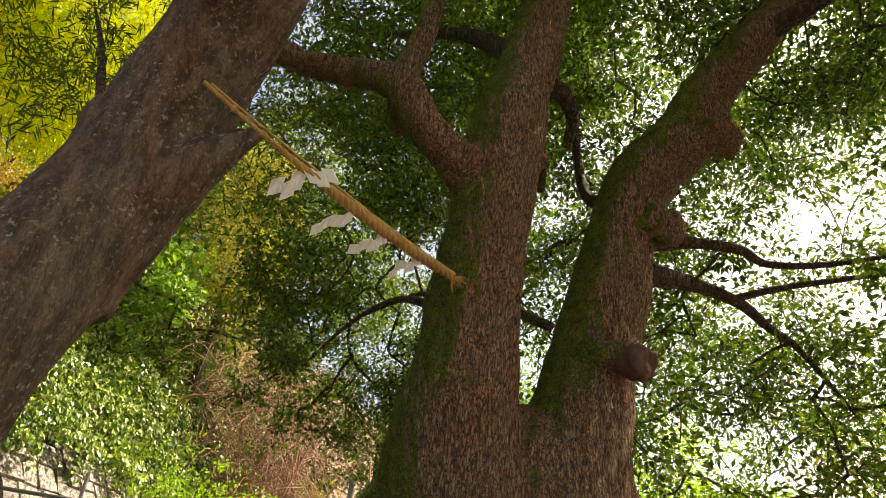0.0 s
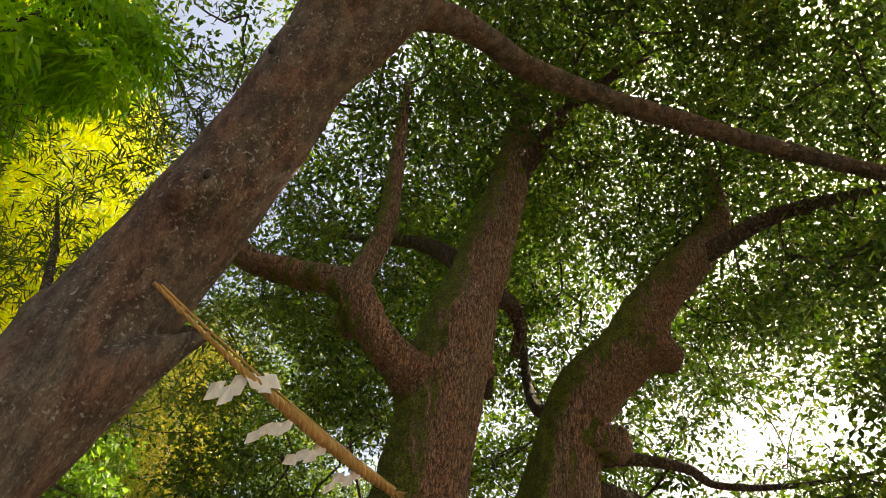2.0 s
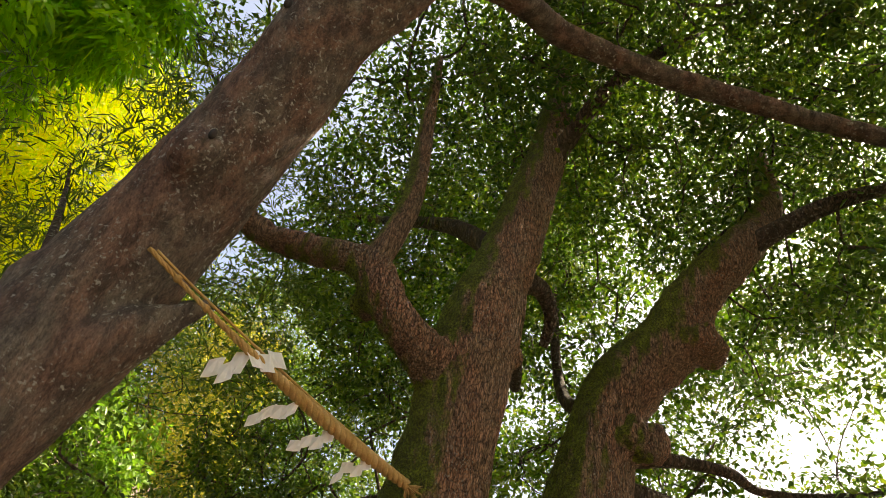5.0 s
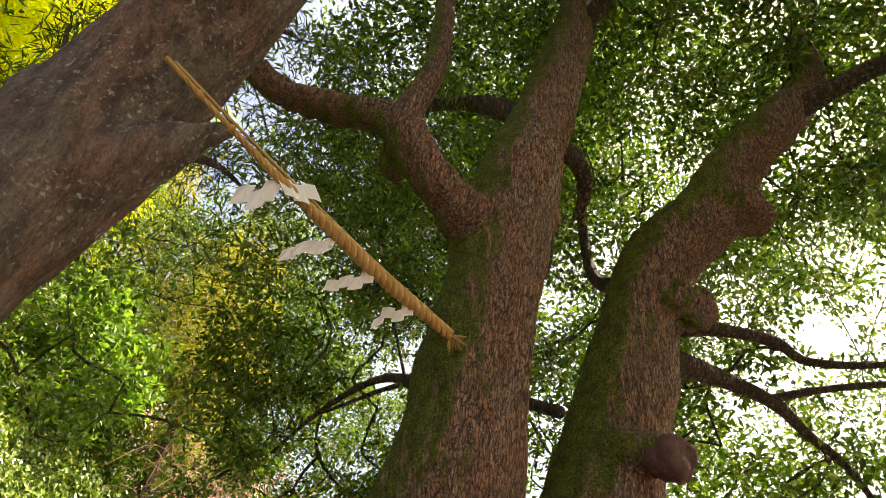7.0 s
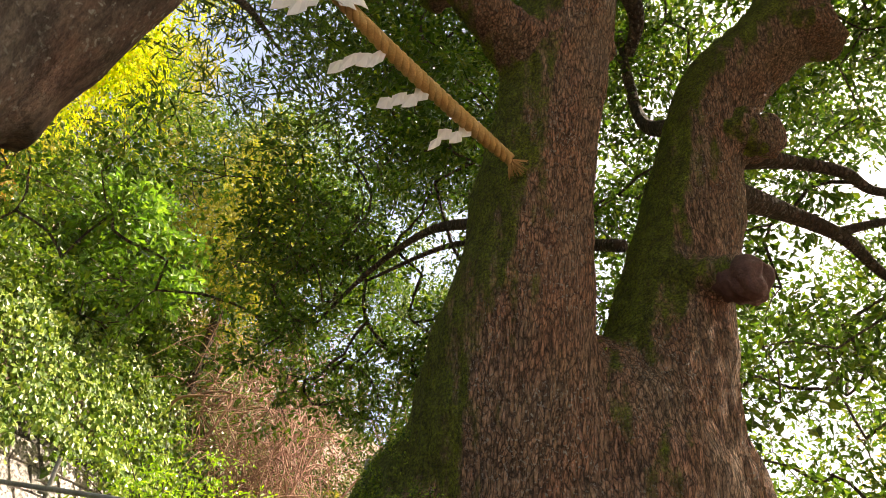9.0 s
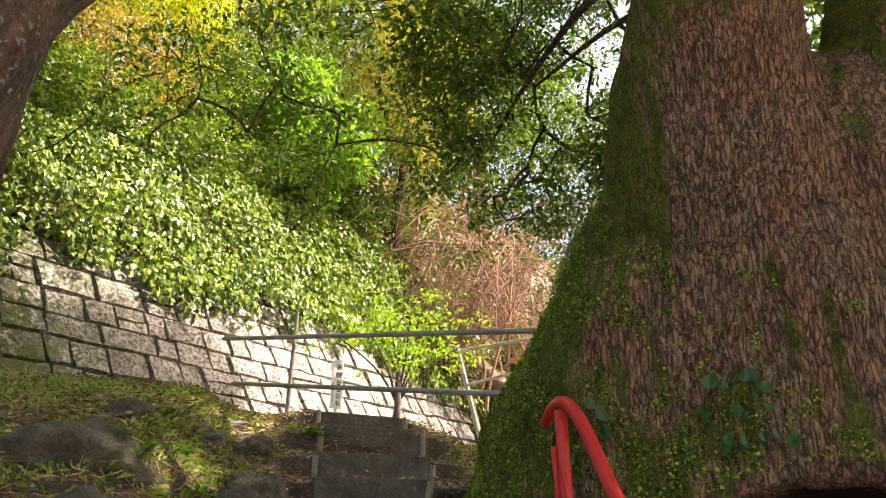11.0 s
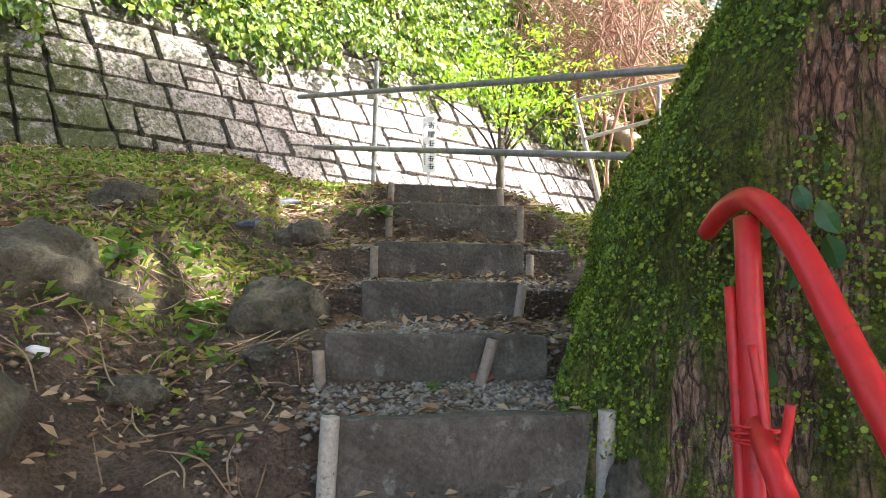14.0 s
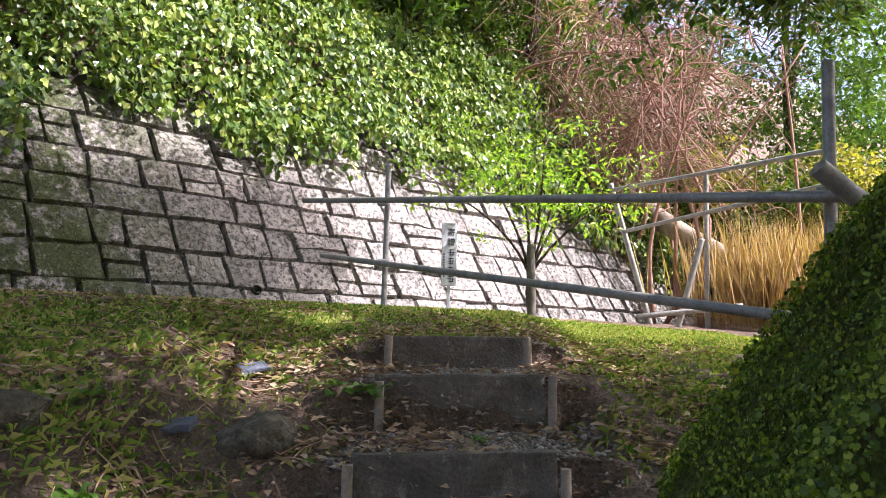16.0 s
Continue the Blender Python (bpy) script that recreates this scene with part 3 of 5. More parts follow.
BOUGHS = [
    [(-0.35, 4, 6.23, 0.14), (-0.21, 4.04, 6.8, 0.12), (-0.14, 4.07, 7.33, 0.11), (-0.16, 4.12, 8.4, 0.09), (-0.18, 4.02, 10.1, 0.05)],
    [(1.87, 5.37, 5.52, 0.12), (2.51, 5.61, 5.67, 0.06), (3, 5.76, 5.7, 0.05), (3.33, 5.92, 5.63, 0.04), (4.05, 5.98, 5.7, 0.032), (5.32, 6.02, 6, 0.015)],
    [(1.77, 5.42, 5.22, 0.13), (2.47, 5.86, 5.35, 0.08), (3, 6.07, 5.26, 0.06), (3.36, 6.35, 5.14, 0.045), (3.76, 6.61, 4.98, 0.035), (4.42, 7.22, 4.6, 0.02)],
    [(2.92, 6.04, 5.27, 0.045), (3.41, 6.03, 5.41, 0.035), (4.05, 6.08, 5.56, 0.03), (5.02, 6.22, 5.8, 0.015)],
    [(0.87, 4.67, 6.9, 0.14), (1.16, 4.87, 7.02, 0.10), (1.3, 5.12, 6.88, 0.07), (1.24, 5.32, 6.65, 0.05)],
    [(0.72, 4.62, 6.1, 0.09), (0.97, 5.42, 6.6, 0.06), (1.02, 6.22, 6.8, 0.05), (0.97, 6.82, 7.9, 0.045), (1.02, 7.22, 9.5, 0.03)],
    [(1.77, 5.62, 6.1, 0.10), (1.57, 6.32, 6.8, 0.07), (1.52, 6.62, 7.8, 0.06), (1.62, 7.22, 9.4, 0.04)],
    [(1.17, 4.77, 8.8, 0.13), (2.02, 4.22, 10.1, 0.09), (3.22, 4.02, 11.3, 0.05)],
    [(0.77, 4.52, 7.1, 0.12), (0.12, 5.22, 8.3, 0.09), (-0.98, 6.22, 9.5, 0.06), (-1.78, 6.62, 10.1, 0.03)],
    [(3.12, 4.87, 7.7, 0.12), (4.22, 4.42, 8.2, 0.09), (5.62, 4.42, 8.8, 0.05)],
    [(1.02, 5.22, 4.5, 0.05), (0.52, 6.32, 5.3, 0.04), (-0.38, 7.22, 5.9, 0.03), (-1.38, 7.82, 5.8, 0.015)],
    [(0.12, 4.97, 4.5, 0.05), (-0.48, 5.92, 5.1, 0.035), (-1.18, 6.92, 5.3, 0.025), (-1.88, 7.72, 5.1, 0.012)],
]


def burl_arrays(c, r, sq, seed):
    bm = bmesh.new()
    bmesh.ops.create_icosphere(bm, subdivisions=3, radius=r)
    V = []
    for v in bm.verts:
        q = v.co * 5 + Vector((seed * 3, 0, 0))
        p = v.co * (1 + 0.4 * noise.noise(q) + 0.25 * noise.noise(q * 2.3))
        V.append((p.x + c[0], p.y + c[1], p.z * sq + c[2]))
    F = [[v.index for v in f.verts] for f in bm.faces]
    bm.free()
    return V, F


def grown_together(name, pieces, mat, voxel, furrow, seed):
    """Melt overlapping trunk pieces into one skin, and cut furrows along it."""
    me = bpy.data.meshes.new(name)
    V, F, k = [], [], 0
    for v, f in pieces:
        V += [tuple(p) for p in v]
        F += [[int(i) + k for i in q] for q in f]
        k += len(v)
    me.from_pydata(V, [], F)
    rough = new(name, me)
    mod = rough.modifiers.new("skin", "REMESH")
    mod.mode, mod.voxel_size = "VOXEL", voxel
    sm = rough.modifiers.new("soft", "SMOOTH")
    sm.factor, sm.iterations = 0.5, 5
    skin = bpy.data.meshes.new_from_object(rough.evaluated_get(bpy.context.evaluated_depsgraph_get()))
    bpy.data.objects.remove(rough)
    n = len(skin.vertices)
    co, no = np.empty(n * 3, np.float32), np.empty(n * 3, np.float32)
    skin.vertices.foreach_get("co", co)
    skin.vertices.foreach_get("normal", no)
    co, no = co.reshape(-1, 3), no.reshape(-1, 3)
    d = np.array([noise.noise(Vector((p[0] * 13, p[1] * 13, p[2] * 2.2 + seed))) + 0.5 * noise.noise(Vector((p[0] * 24, p[1] * 24, p[2] * 5 + seed))) + 0.9 * noise.noise(Vector((p[0] * 3, p[1] * 3, p[2] * 1.6))) for p in co])
    co = co + no * (d * furrow)[:, None]
    skin.vertices.foreach_set("co", co.ravel().astype(np.float32))
    skin.polygons.foreach_set("use_smooth", np.full(len(skin.polygons), True))
    skin.materials.clear()
    skin.materials.append(mat)
    skin.name = name
    skin.update()
    return new(name, skin)


def great_tree():
    tree = thing("camphor_tree", "huge old camphor tree with a mossy forked trunk and furrowed bark", "tree", at=(0.1, 5.6, 0.3))
    zs = np.linspace(0.2, 3.75, 64)
    segs = 120
    V = []
    for z in zs:
        for j in range(segs):
            a = 2 * math.pi * j / segs
            p = Vector(trunk_surface(z, a))
            r = in_hollow(p)
            if r < 1.25:
                p.y += 0.95 * float(smooth01((1.25 - r) / 0.28))
            V.append(p)
    n = len(zs)
    F = [(i * segs + j, i * segs + (j + 1) % segs, (i + 1) * segs + (j + 1) % segs, (i + 1) * segs + j) for i in range(n - 1) for j in range(segs)]
    F += [list(range(segs))[::-1], list(range((n - 1) * segs, n * segs))]
    pieces = [(V, F)]
    for rows, s in ((STEM_ROWS, 36), (FORK_ROWS, 36), (ARM_ROWS, 20)):
        pieces.append(tube_arrays(rows, s, 8, lumps=0.10, seed=s + len(rows))[:2])
    for c, r, sq, sd in (((0.06, 4.63, 3.41), 0.075, 1.5, 6), ((2.08, 5.28, 5.62), 0.24, 0.9, 1), ((2.12, 5.22, 5.5), 0.18, 0.9, 7), ((2.7, 5.07, 6.62), 0.24, 0.8, 2), ((2.52, 5.12, 6.52), 0.2, 0.8, 8), ((0.9, 4.77, 6), 0.13, 0.9, 5), ((-0.3, 4.17, 6), 0.17, 0.9, 4)):
        pieces.append(burl_arrays(c, r, sq, sd))
    pieces.append(tube_arrays([(1.37, 5.27, 4.2, 0.24), (1.6, 5.04, 4.13, 0.15), (1.68, 4.92, 4.05, 0.11)], 16, 5, lumps=0.2)[:2])
    trunk = grown_together("trunk", pieces, BARK_BIG, 0.029, 0.024, 3.0)
    # Hollow faces take the dark slot: rotten wood with the cavity's shade painted in.
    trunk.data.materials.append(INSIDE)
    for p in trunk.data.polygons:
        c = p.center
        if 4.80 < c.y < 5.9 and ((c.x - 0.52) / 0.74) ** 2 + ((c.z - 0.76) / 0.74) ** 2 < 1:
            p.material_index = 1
    keep(trunk, tree)
    for k, P in enumerate(BOUGHS):
        keep(tube("limb", P, BARK_BIG if k < 1 else BARK_DARK, segs=14, per=7, lumps=0.10, seed=20 + k), tree)
    stub = [tube_arrays([(1.58, 5.06, 4.12, 0.12), (1.66, 4.95, 4.05, 0.11), (1.71, 4.88, 4.02, 0.105), (1.75, 4.82, 3.99, 0.09)], 18, 6, lumps=0.5)[:2]]
    stub.append(burl_arrays((1.71, 4.86, 3.94), 0.065, 0.9, 3))
    stub.append(burl_arrays((1.79, 4.89, 4.03), 0.06, 1.2, 9))
    ob = grown_together("branch_stub", stub, CUT, 0.016, 0.03, 1.0)
    tagged(ob, "rotten reddish sawn-off branch stub")
    keep(ob, tree)
    crown(tree)


def sunlit_gaps(P):
    """Leave gaps in the crown through which the sun dapples the bank."""
    foot = P - np.array(SUN) * ((P[:, 2] - 2.0) / SUN.z)[:, None]
    open_sky = np.zeros(len(P), bool)
    for x, y, r in ((-3.86, 5.95, 0.50), (-3.7, 6.6, 0.48), (-2.62, 4.96, 0.48), (-4.78, 7.48, 0.55), (-3.3, 6.2, 0.36), (-2.6, 7.9, 0.5)):
        open_sky |= np.hypot(foot[:, 0] - x, foot[:, 1] - y) < r
    return P[~open_sky]


def crown(tree):
    """Twigs and leaf clumps that fill the dome over the limbs, thinner towards the open side."""
    rng = np.random.default_rng(21)
    n = 15000
    az = rng.uniform(-75, 88, n)
    el = np.degrees(np.arcsin(rng.uniform(0.10, 0.995, n)))
    dist = rng.uniform(6.0, 14.5, n)
    a, e = np.radians(az), np.radians(el)
    P = np.stack([0.7 + np.sin(a) * np.cos(e) * dist, 0.4 + np.cos(a) * np.cos(e) * dist, 1.8 + np.sin(e) * dist], 1)
    lumpy = np.array([noise.noise(Vector(p) * 0.5) + 0.5 * noise.noise(Vector(p) * 1.1) for p in P])
    dense = np.full(n, 0.54)
    dense[(az > -4) & (az < 26) & (el > 20) & (el < 58)] = 0.62
    dense[(az > 8) & (el > 40)] = 1.0
    dense[(az > 20) & (el < 38)] = 0.40
    dense[(az > 12) & (el < 22)] = 0.34
    dense[(az < -6) & (el < 36)] = 0.0
    dense[(az < -16) & (el < 42)] = 0.0
    dense[(az < -27) & (el < 72)] = 0.0
    dense[(az < 12) & (el < 26)] = 0.18
    ok = rng.uniform(size=n) < dense + lumpy * 0.95
    ok &= ~((P[:, 1] < 6.3) & (P[:, 2] < 8.4) & (P[:, 0] < 3.9)) & ~((dist < 8.3) & (el > 46)) & (P[:, 2] > 3.6) & (P[:, 1] < 9.3 + 0.355 * (P[:, 0] + 6.5))
    ok &= ~((P[:, 0] < 0.2) & (P[:, 2] < 5.6))
    P = P[ok]
    # the outer dome, farther back
    k = 1350
    a, e, d = np.radians(rng.uniform(-8, 86, k)), np.radians(rng.uniform(36, 84, k)), rng.uniform(10.5, 15.5, k)
    Q = np.stack([0.7 + np.sin(a) * np.cos(e) * d, 0.4 + np.cos(a) * np.cos(e) * d, 1.8 + np.sin(e) * d], 1)
    holes = np.array([noise.noise(Vector(q) * 0.7) for q in Q])
    outer = Q[(holes > -0.22) & (Q[:, 1] < 9.3 + 0.355 * (Q[:, 0] + 6.5))]
    # the highest boughs, that shade the near end of the wall
    k = 620
    t = rng.uniform(8.5, 16, k)
    top = np.stack([-7.2 + 0.614 * t, rng.uniform(4.8, 9.9, k) + 0.218 * t, rng.uniform(2.3, 4.3, k) + 0.743 * t], 1) + rng.normal(scale=0.25, size=(k, 3))
    P = np.vstack([P, top[top[:, 0] > -2.2]])
    P, outer = sunlit_gaps(P), sunlit_gaps(outer)
    # low sprays beside the trunk on the wall side
    m = 560
    side = np.stack([rng.uniform(-2.7, 0.2, m), rng.uniform(6.7, 9.2, m), rng.uniform(4.3, 7.6, m)], 1)
    lump = np.array([noise.noise(Vector(p) * 0.9) for p in side])
    side = sunlit_gaps(side[lump > -0.25])
    m = len(side)
    # unseen clumps added over and behind the path, to dim the skylight from there
    k = 900
    a, e, d = np.radians(rng.uniform(80, 265, k)), np.radians(rng.uniform(12, 84, k)), rng.uniform(7.5, 13.0, k)
    shade_clumps = np.stack([0.7 + np.sin(a) * np.cos(e) * d, -1.6 + np.cos(a) * np.cos(e) * d, 1.8 + np.sin(e) * d], 1)
    shade_clumps = shade_clumps[shade_clumps[:, 2] > 4.2]
    V, F = clump_leaves(rng, shade_clumps, rng.uniform(0.5, 0.9, len(shade_clumps)), 44, 0.20, 0.10, 0.6, 0.7)
    keep(foliage("rear_crown", V, F, LEAF_CAMPHOR, None), tree)
    V, F = clump_leaves(rng, P, rng.uniform(0.25, 0.60, len(P)), 64, 0.108, 0.054, 0.6, 0.7)
    keep(foliage("crown", V, F, LEAF_CAMPHOR, None), tree)
    V, F = clump_leaves(rng, outer, rng.uniform(0.4, 0.75, len(outer)), 42, 0.15, 0.075, 0.6, 0.7)
    keep(foliage("outer_crown", V, F, LEAF_CAMPHOR, None), tree)
    V, F = clump_leaves(rng, side, rng.uniform(0.22, 0.42, m), 60, 0.085, 0.038, 0.5, 0.8)
    keep(foliage("hanging_spray", V, F, LEAF_CAMPHOR, None), tree)
    # twigs: every clump hangs on the nearest one that lies closer to a limb
    ends = np.array([p[:3] for L in BOUGHS + [STEM_ROWS[7:], FORK_ROWS[7:], ARM_ROWS[3:]] for p in curve_points(np.array(L), 4)])
    C = np.vstack([P, side])
    home = np.array([np.linalg.norm(ends - p, axis=1).min() for p in C])
    order = np.argsort(home)
    C = C[order]
    N = np.vstack([ends, C])
    k = len(ends)
    parent, load = np.full(len(N), -1), np.ones(len(N))
    for i in range(k, len(N)):
        d = np.linalg.norm(N[:i] - N[i], axis=1)
        parent[i] = int(np.argmin(d))
    for i in range(len(N) - 1, k - 1, -1):
        load[parent[i]] += load[i]
    tubes = []
    for i in range(k, len(N)):
        q, p = N[parent[i]], N[i]
        d = np.linalg.norm(q - p)
        if d < 0.1 or d > 1.25:
            continue
        m = (q + p) / 2 + rng.normal(scale=0.08 * d, size=3)
        r = min(0.018, 0.006 * load[i] ** 0.40)
        tubes.append(tube_arrays([(*q, r * 1.15), (*m, r), (*p, r * 0.8)], 4, 2, cap=False))
    V, F, U = joined(tubes)
    ob = raw("twig_work", V, F, BARK_DARK, None, U)
    tagged(ob, kind="stuff")
    keep(ob, tree)


def creeping_fern():
    """Small round leaves and moss cushions that creep over the shaded side of the trunk."""
    rng = np.random.default_rng(4)
    C, N = [], []
    while len(C) < 95000:
        z = rng.uniform(0.7, 3.6)
        a = rng.uniform(math.pi * 0.72, math.pi * 1.72)
        p = trunk_surface(z, a)
        if in_hollow(p) < 1.35:
            continue
        m = 0.8 * noise.noise(Vector(p) * 2.1) + 0.7 * noise.noise(Vector(p) * 7) + 0.6 * noise.noise(Vector(p) * 16)
        bias = 1.1 * math.cos(a - math.pi * 1.0) - 0.66 + 0.30 * float(smooth01((2.9 - z) / 1.0)) - 0.32 * float(smooth01((1.45 - z) / 0.35))
        if m + bias + rng.normal(scale=0.10) < 0.05:
            continue
        cx, cy, rx, ry = smooth_rows(z)
        nn = Vector((math.cos(a) / rx, math.sin(a) / ry, 0.25)).normalized()
        C.append(p + np.array(nn) * rng.uniform(0.004, 0.03))
        N.append(nn)
    C, N = np.array(C), np.array(N)
    V, F = disc_arrays(rng, C, N + rng.normal(scale=0.55, size=N.shape), 0.0044)
    tagged(foliage("creeping_fern", V, F, MOSS_LEAF), "small round yellow-green fern leaves creeping over the mossy trunk", "creeping plant")


# ---- the leaning tree ----
LEAN_ROWS = [(-3.05, 2.75, 0.3, 0.64), (-2.68, 2.62, 1.16, 0.53), (-2.28, 2.5, 1.93, 0.45), (-1.98, 2.48, 2.87, 0.38), (-1.82, 2.75, 3.77, 0.385), (-1.66, 2.87, 4.60, 0.385), (-1.31, 2.74, 5.52, 0.385), (-0.94, 2.46, 6.33, 0.36),
             (-0.62, 2.1, 7.24, 0.325), (-0.38, 1.71, 8.05, 0.29), (-0.13, 1.24, 9.66, 0.21), (0.08, 1.02, 11.6, 0.1)]
COLLAR_ROWS = [(-1.84, 2.74, 3.4, 0.30), (-1.70, 2.78, 3.75, 0.28), (-1.45, 2.8, 4.12, 0.22), (-1.18, 2.84, 4.43, 0.13), (-1.04, 2.87, 4.58, 0.07), (-0.95, 2.89, 4.66, 0.05)]


def farther(row):
    """Scale the upper part of the leaning tree about a point near its foot's far side."""
    x, y, z, r = row
    k = 1 + 0.075 * float(smooth01((z - 2.2) / 1.6))
    return 0.62 + (x - 0.8) * k, -0.43 + (y + 0.45) * k, 1.65 + (z - 1.75) * k, r * k


def leaning_tree():
    tree = thing("leaning_tree", "leaning tree with smooth grey-brown bark and pale lichen patches", "tree", at=(-2.95, 2.7, 0.3))
    pieces = [tube_arrays(LEAN_ROWS, 40, 9, lumps=0.10, seed=13)[:2], tube_arrays(COLLAR_ROWS, 20, 8, lumps=0.22, seed=33)[:2]]
    pieces += [tube_arrays([farther(r) for r in rows], segs, 9, lumps=0.10, seed=sd)[:2] for rows, segs, sd in (
        ([(-0.85, 2.45, 5.5, 0.26), (-0.58, 2.3, 5.95, 0.15), (-0.42, 2.3, 6.12, 0.07), (-0.36, 2.32, 6.17, 0.045)], 14, 31),
        ([(-0.72, 2.25, 5.9, 0.30), (-0.30, 2.0, 6.6, 0.24), (0.12, 1.86, 7.15, 0.20), (0.42, 1.6, 7.6, 0.175), (0.75, 1.3, 8.4, 0.13), (0.9, 1.2, 9.4, 0.07)], 18, 35),
        ([(0.22, 1.80, 7.28, 0.13), (0.46, 1.88, 7.46, 0.14), (0.66, 1.98, 7.60, 0.125), (0.97, 2.22, 7.76, 0.12), (1.38, 2.58, 7.95, 0.115), (2.42, 2.94, 7.97, 0.10), (3.55, 3.06, 7.62, 0.09), (4.64, 3.03, 7.12, 0.07), (6.0, 3.1, 6.8, 0.04)], 18, 32))]
    for c, r in (((-0.90, 2.18, 5.30), 0.15), ((-0.62, 1.92, 6.3), 0.10), ((-1.5, 2.45, 4.4), 0.16)):
        pieces.append(burl_arrays(farther((*c, 1))[:3], r, 1.2, 3))
    keep(grown_together("trunk", pieces, BARK_PALE, 0.03, 0.010, 8.0), tree)
    # Solid dark beads: a knot hole's inner shade given as colour.
    for c, r in (((-0.80, 2.06, 5.36), 0.035), ((-0.55, 1.66, 6.28), 0.04)):
        bm = bmesh.new()
        bmesh.ops.create_icosphere(bm, subdivisions=2, radius=r, matrix=Matrix.Translation(farther((*c, 1))[:3]) @ Matrix.Diagonal((0.7, 0.7, 1.5, 1)))
        keep(part("knot_hole", bm, INSIDE, None, "dark knot hole", smooth=True), tree)
    spiky_sprays(tree)


def spiky_sprays(tree):
    """Sprays of narrow dark leaves on thin boughs of the leaning tree."""
    rng = np.random.default_rng(10)
    for a, b, n, spread in (((-2.0, 2.9, 4.4), (-3.3, 3.7, 7.0), 60, (0.7, 0.5, 1.0)), ((-1.3, 2.9, 5.6), (-1.95, 3.0, 7.6), 24, (0.3, 0.25, 0.6)), ((-1.5, 3.0, 4.6), (-1.9, 5.2, 6.6), 60, (0.8, 0.6, 0.8)), ((-1.3, 2.9, 5.6), (-1.7, 4.6, 8.4), 40, (0.7, 0.6, 0.6))):
        a, b = np.array(a), np.array(b)
        keep(tube("limb", [(*a, 0.05), (*(a * 0.5 + b * 0.5 + [0, 0, 0.15]), 0.03), (*b, 0.01)], BARK_DARK, segs=8), tree)
        C = b + rng.normal(size=(n, 3)) * spread
        V, F = clump_leaves(rng, C, 0.24, 60, 0.15, 0.018, 0.6, 0.6, 0.0)
        keep(foliage("spray", V, F, LEAF_DARK), tree)


# ---- straw rope with paper streamers ----
ROPE_A, ROPE_B = Vector((-1.24, 2.52, 4.73)), Vector((0.22, 4.23, 4.4))


def rope_at(s):
    p = ROPE_A.lerp(ROPE_B, s)
    p.z -= 0.07 * 4 * s * (1 - s)
    return p


def straw_rope():
    rope = thing("straw_rope", "twisted golden straw rope strung between two trunks", "rope", at=rope_at(0.5))
    axis = [rope_at(s) for s in np.linspace(0.0, 1.0, 90)]
    along = (ROPE_B - ROPE_A).normalized()
    e1 = along.cross(Vector((0, 0, 1))).normalized()
    e2 = along.cross(e1)
    for k in range(3):
        rows = []
        for i, p in enumerate(axis):
            s = i / 89
            thick = 0.012 + 0.024 * float(smooth01((s - 0.14) / 0.5)) - 0.006 * float(smooth01((s - 0.85) / 0.15))
            a = 2 * math.pi * (k / 3 + s * 15)
            q = p + (e1 * math.cos(a) + e2 * math.sin(a)) * thick * 0.62
            rows.append((*q, thick * 0.72))
        keep(tube("strand", rows, ROPE, segs=10, per=2), rope)
    rng = random.Random(2)
    tubes = []
    for i in range(70):
        d = (along + Vector((rng.uniform(-1, 1), rng.uniform(-1, 1), rng.uniform(-1.2, 0.6))) * 0.75).normalized()
        p = rope_at(1.0)
        q = p + d * rng.uniform(0.06, 0.13)
        tubes.append(tube_arrays([(*p, 0.006), (*(p.lerp(q, 0.5)), 0.004), (*q, 0.002)], 4, 2, cap=False))
    keep(raw("frayed_end", *joined(tubes)[:2], ROPE), rope)
    # the thin cord that runs along the upper side
    rows = [(*(rope_at(s) + Vector((0.0, 0.0, 0.03 + 0.035 * math.sin(math.pi * s)))), 0.009) for s in np.linspace(0.02, 0.97, 14)]
    keep(tube("cord", rows, ROPE, segs=8, per=3), rope)
    for s in (0.10, 0.2):
        bm = bmesh.new()
        bmesh.ops.create_icosphere(bm, subdivisions=2, radius=0.026, matrix=Matrix.Translation(rope_at(s)))
        keep(part("knot", bm, ROPE, None, smooth=True), rope)
    for k, (s, size, side) in enumerate(((0.34, 1.25, 1), (0.37, 1.2, -1), (0.56, 1.2, -1), (0.70, 1.1, -1), (0.85, 1.0, -1))):
        streamer(rope_at(s), size, side, k)


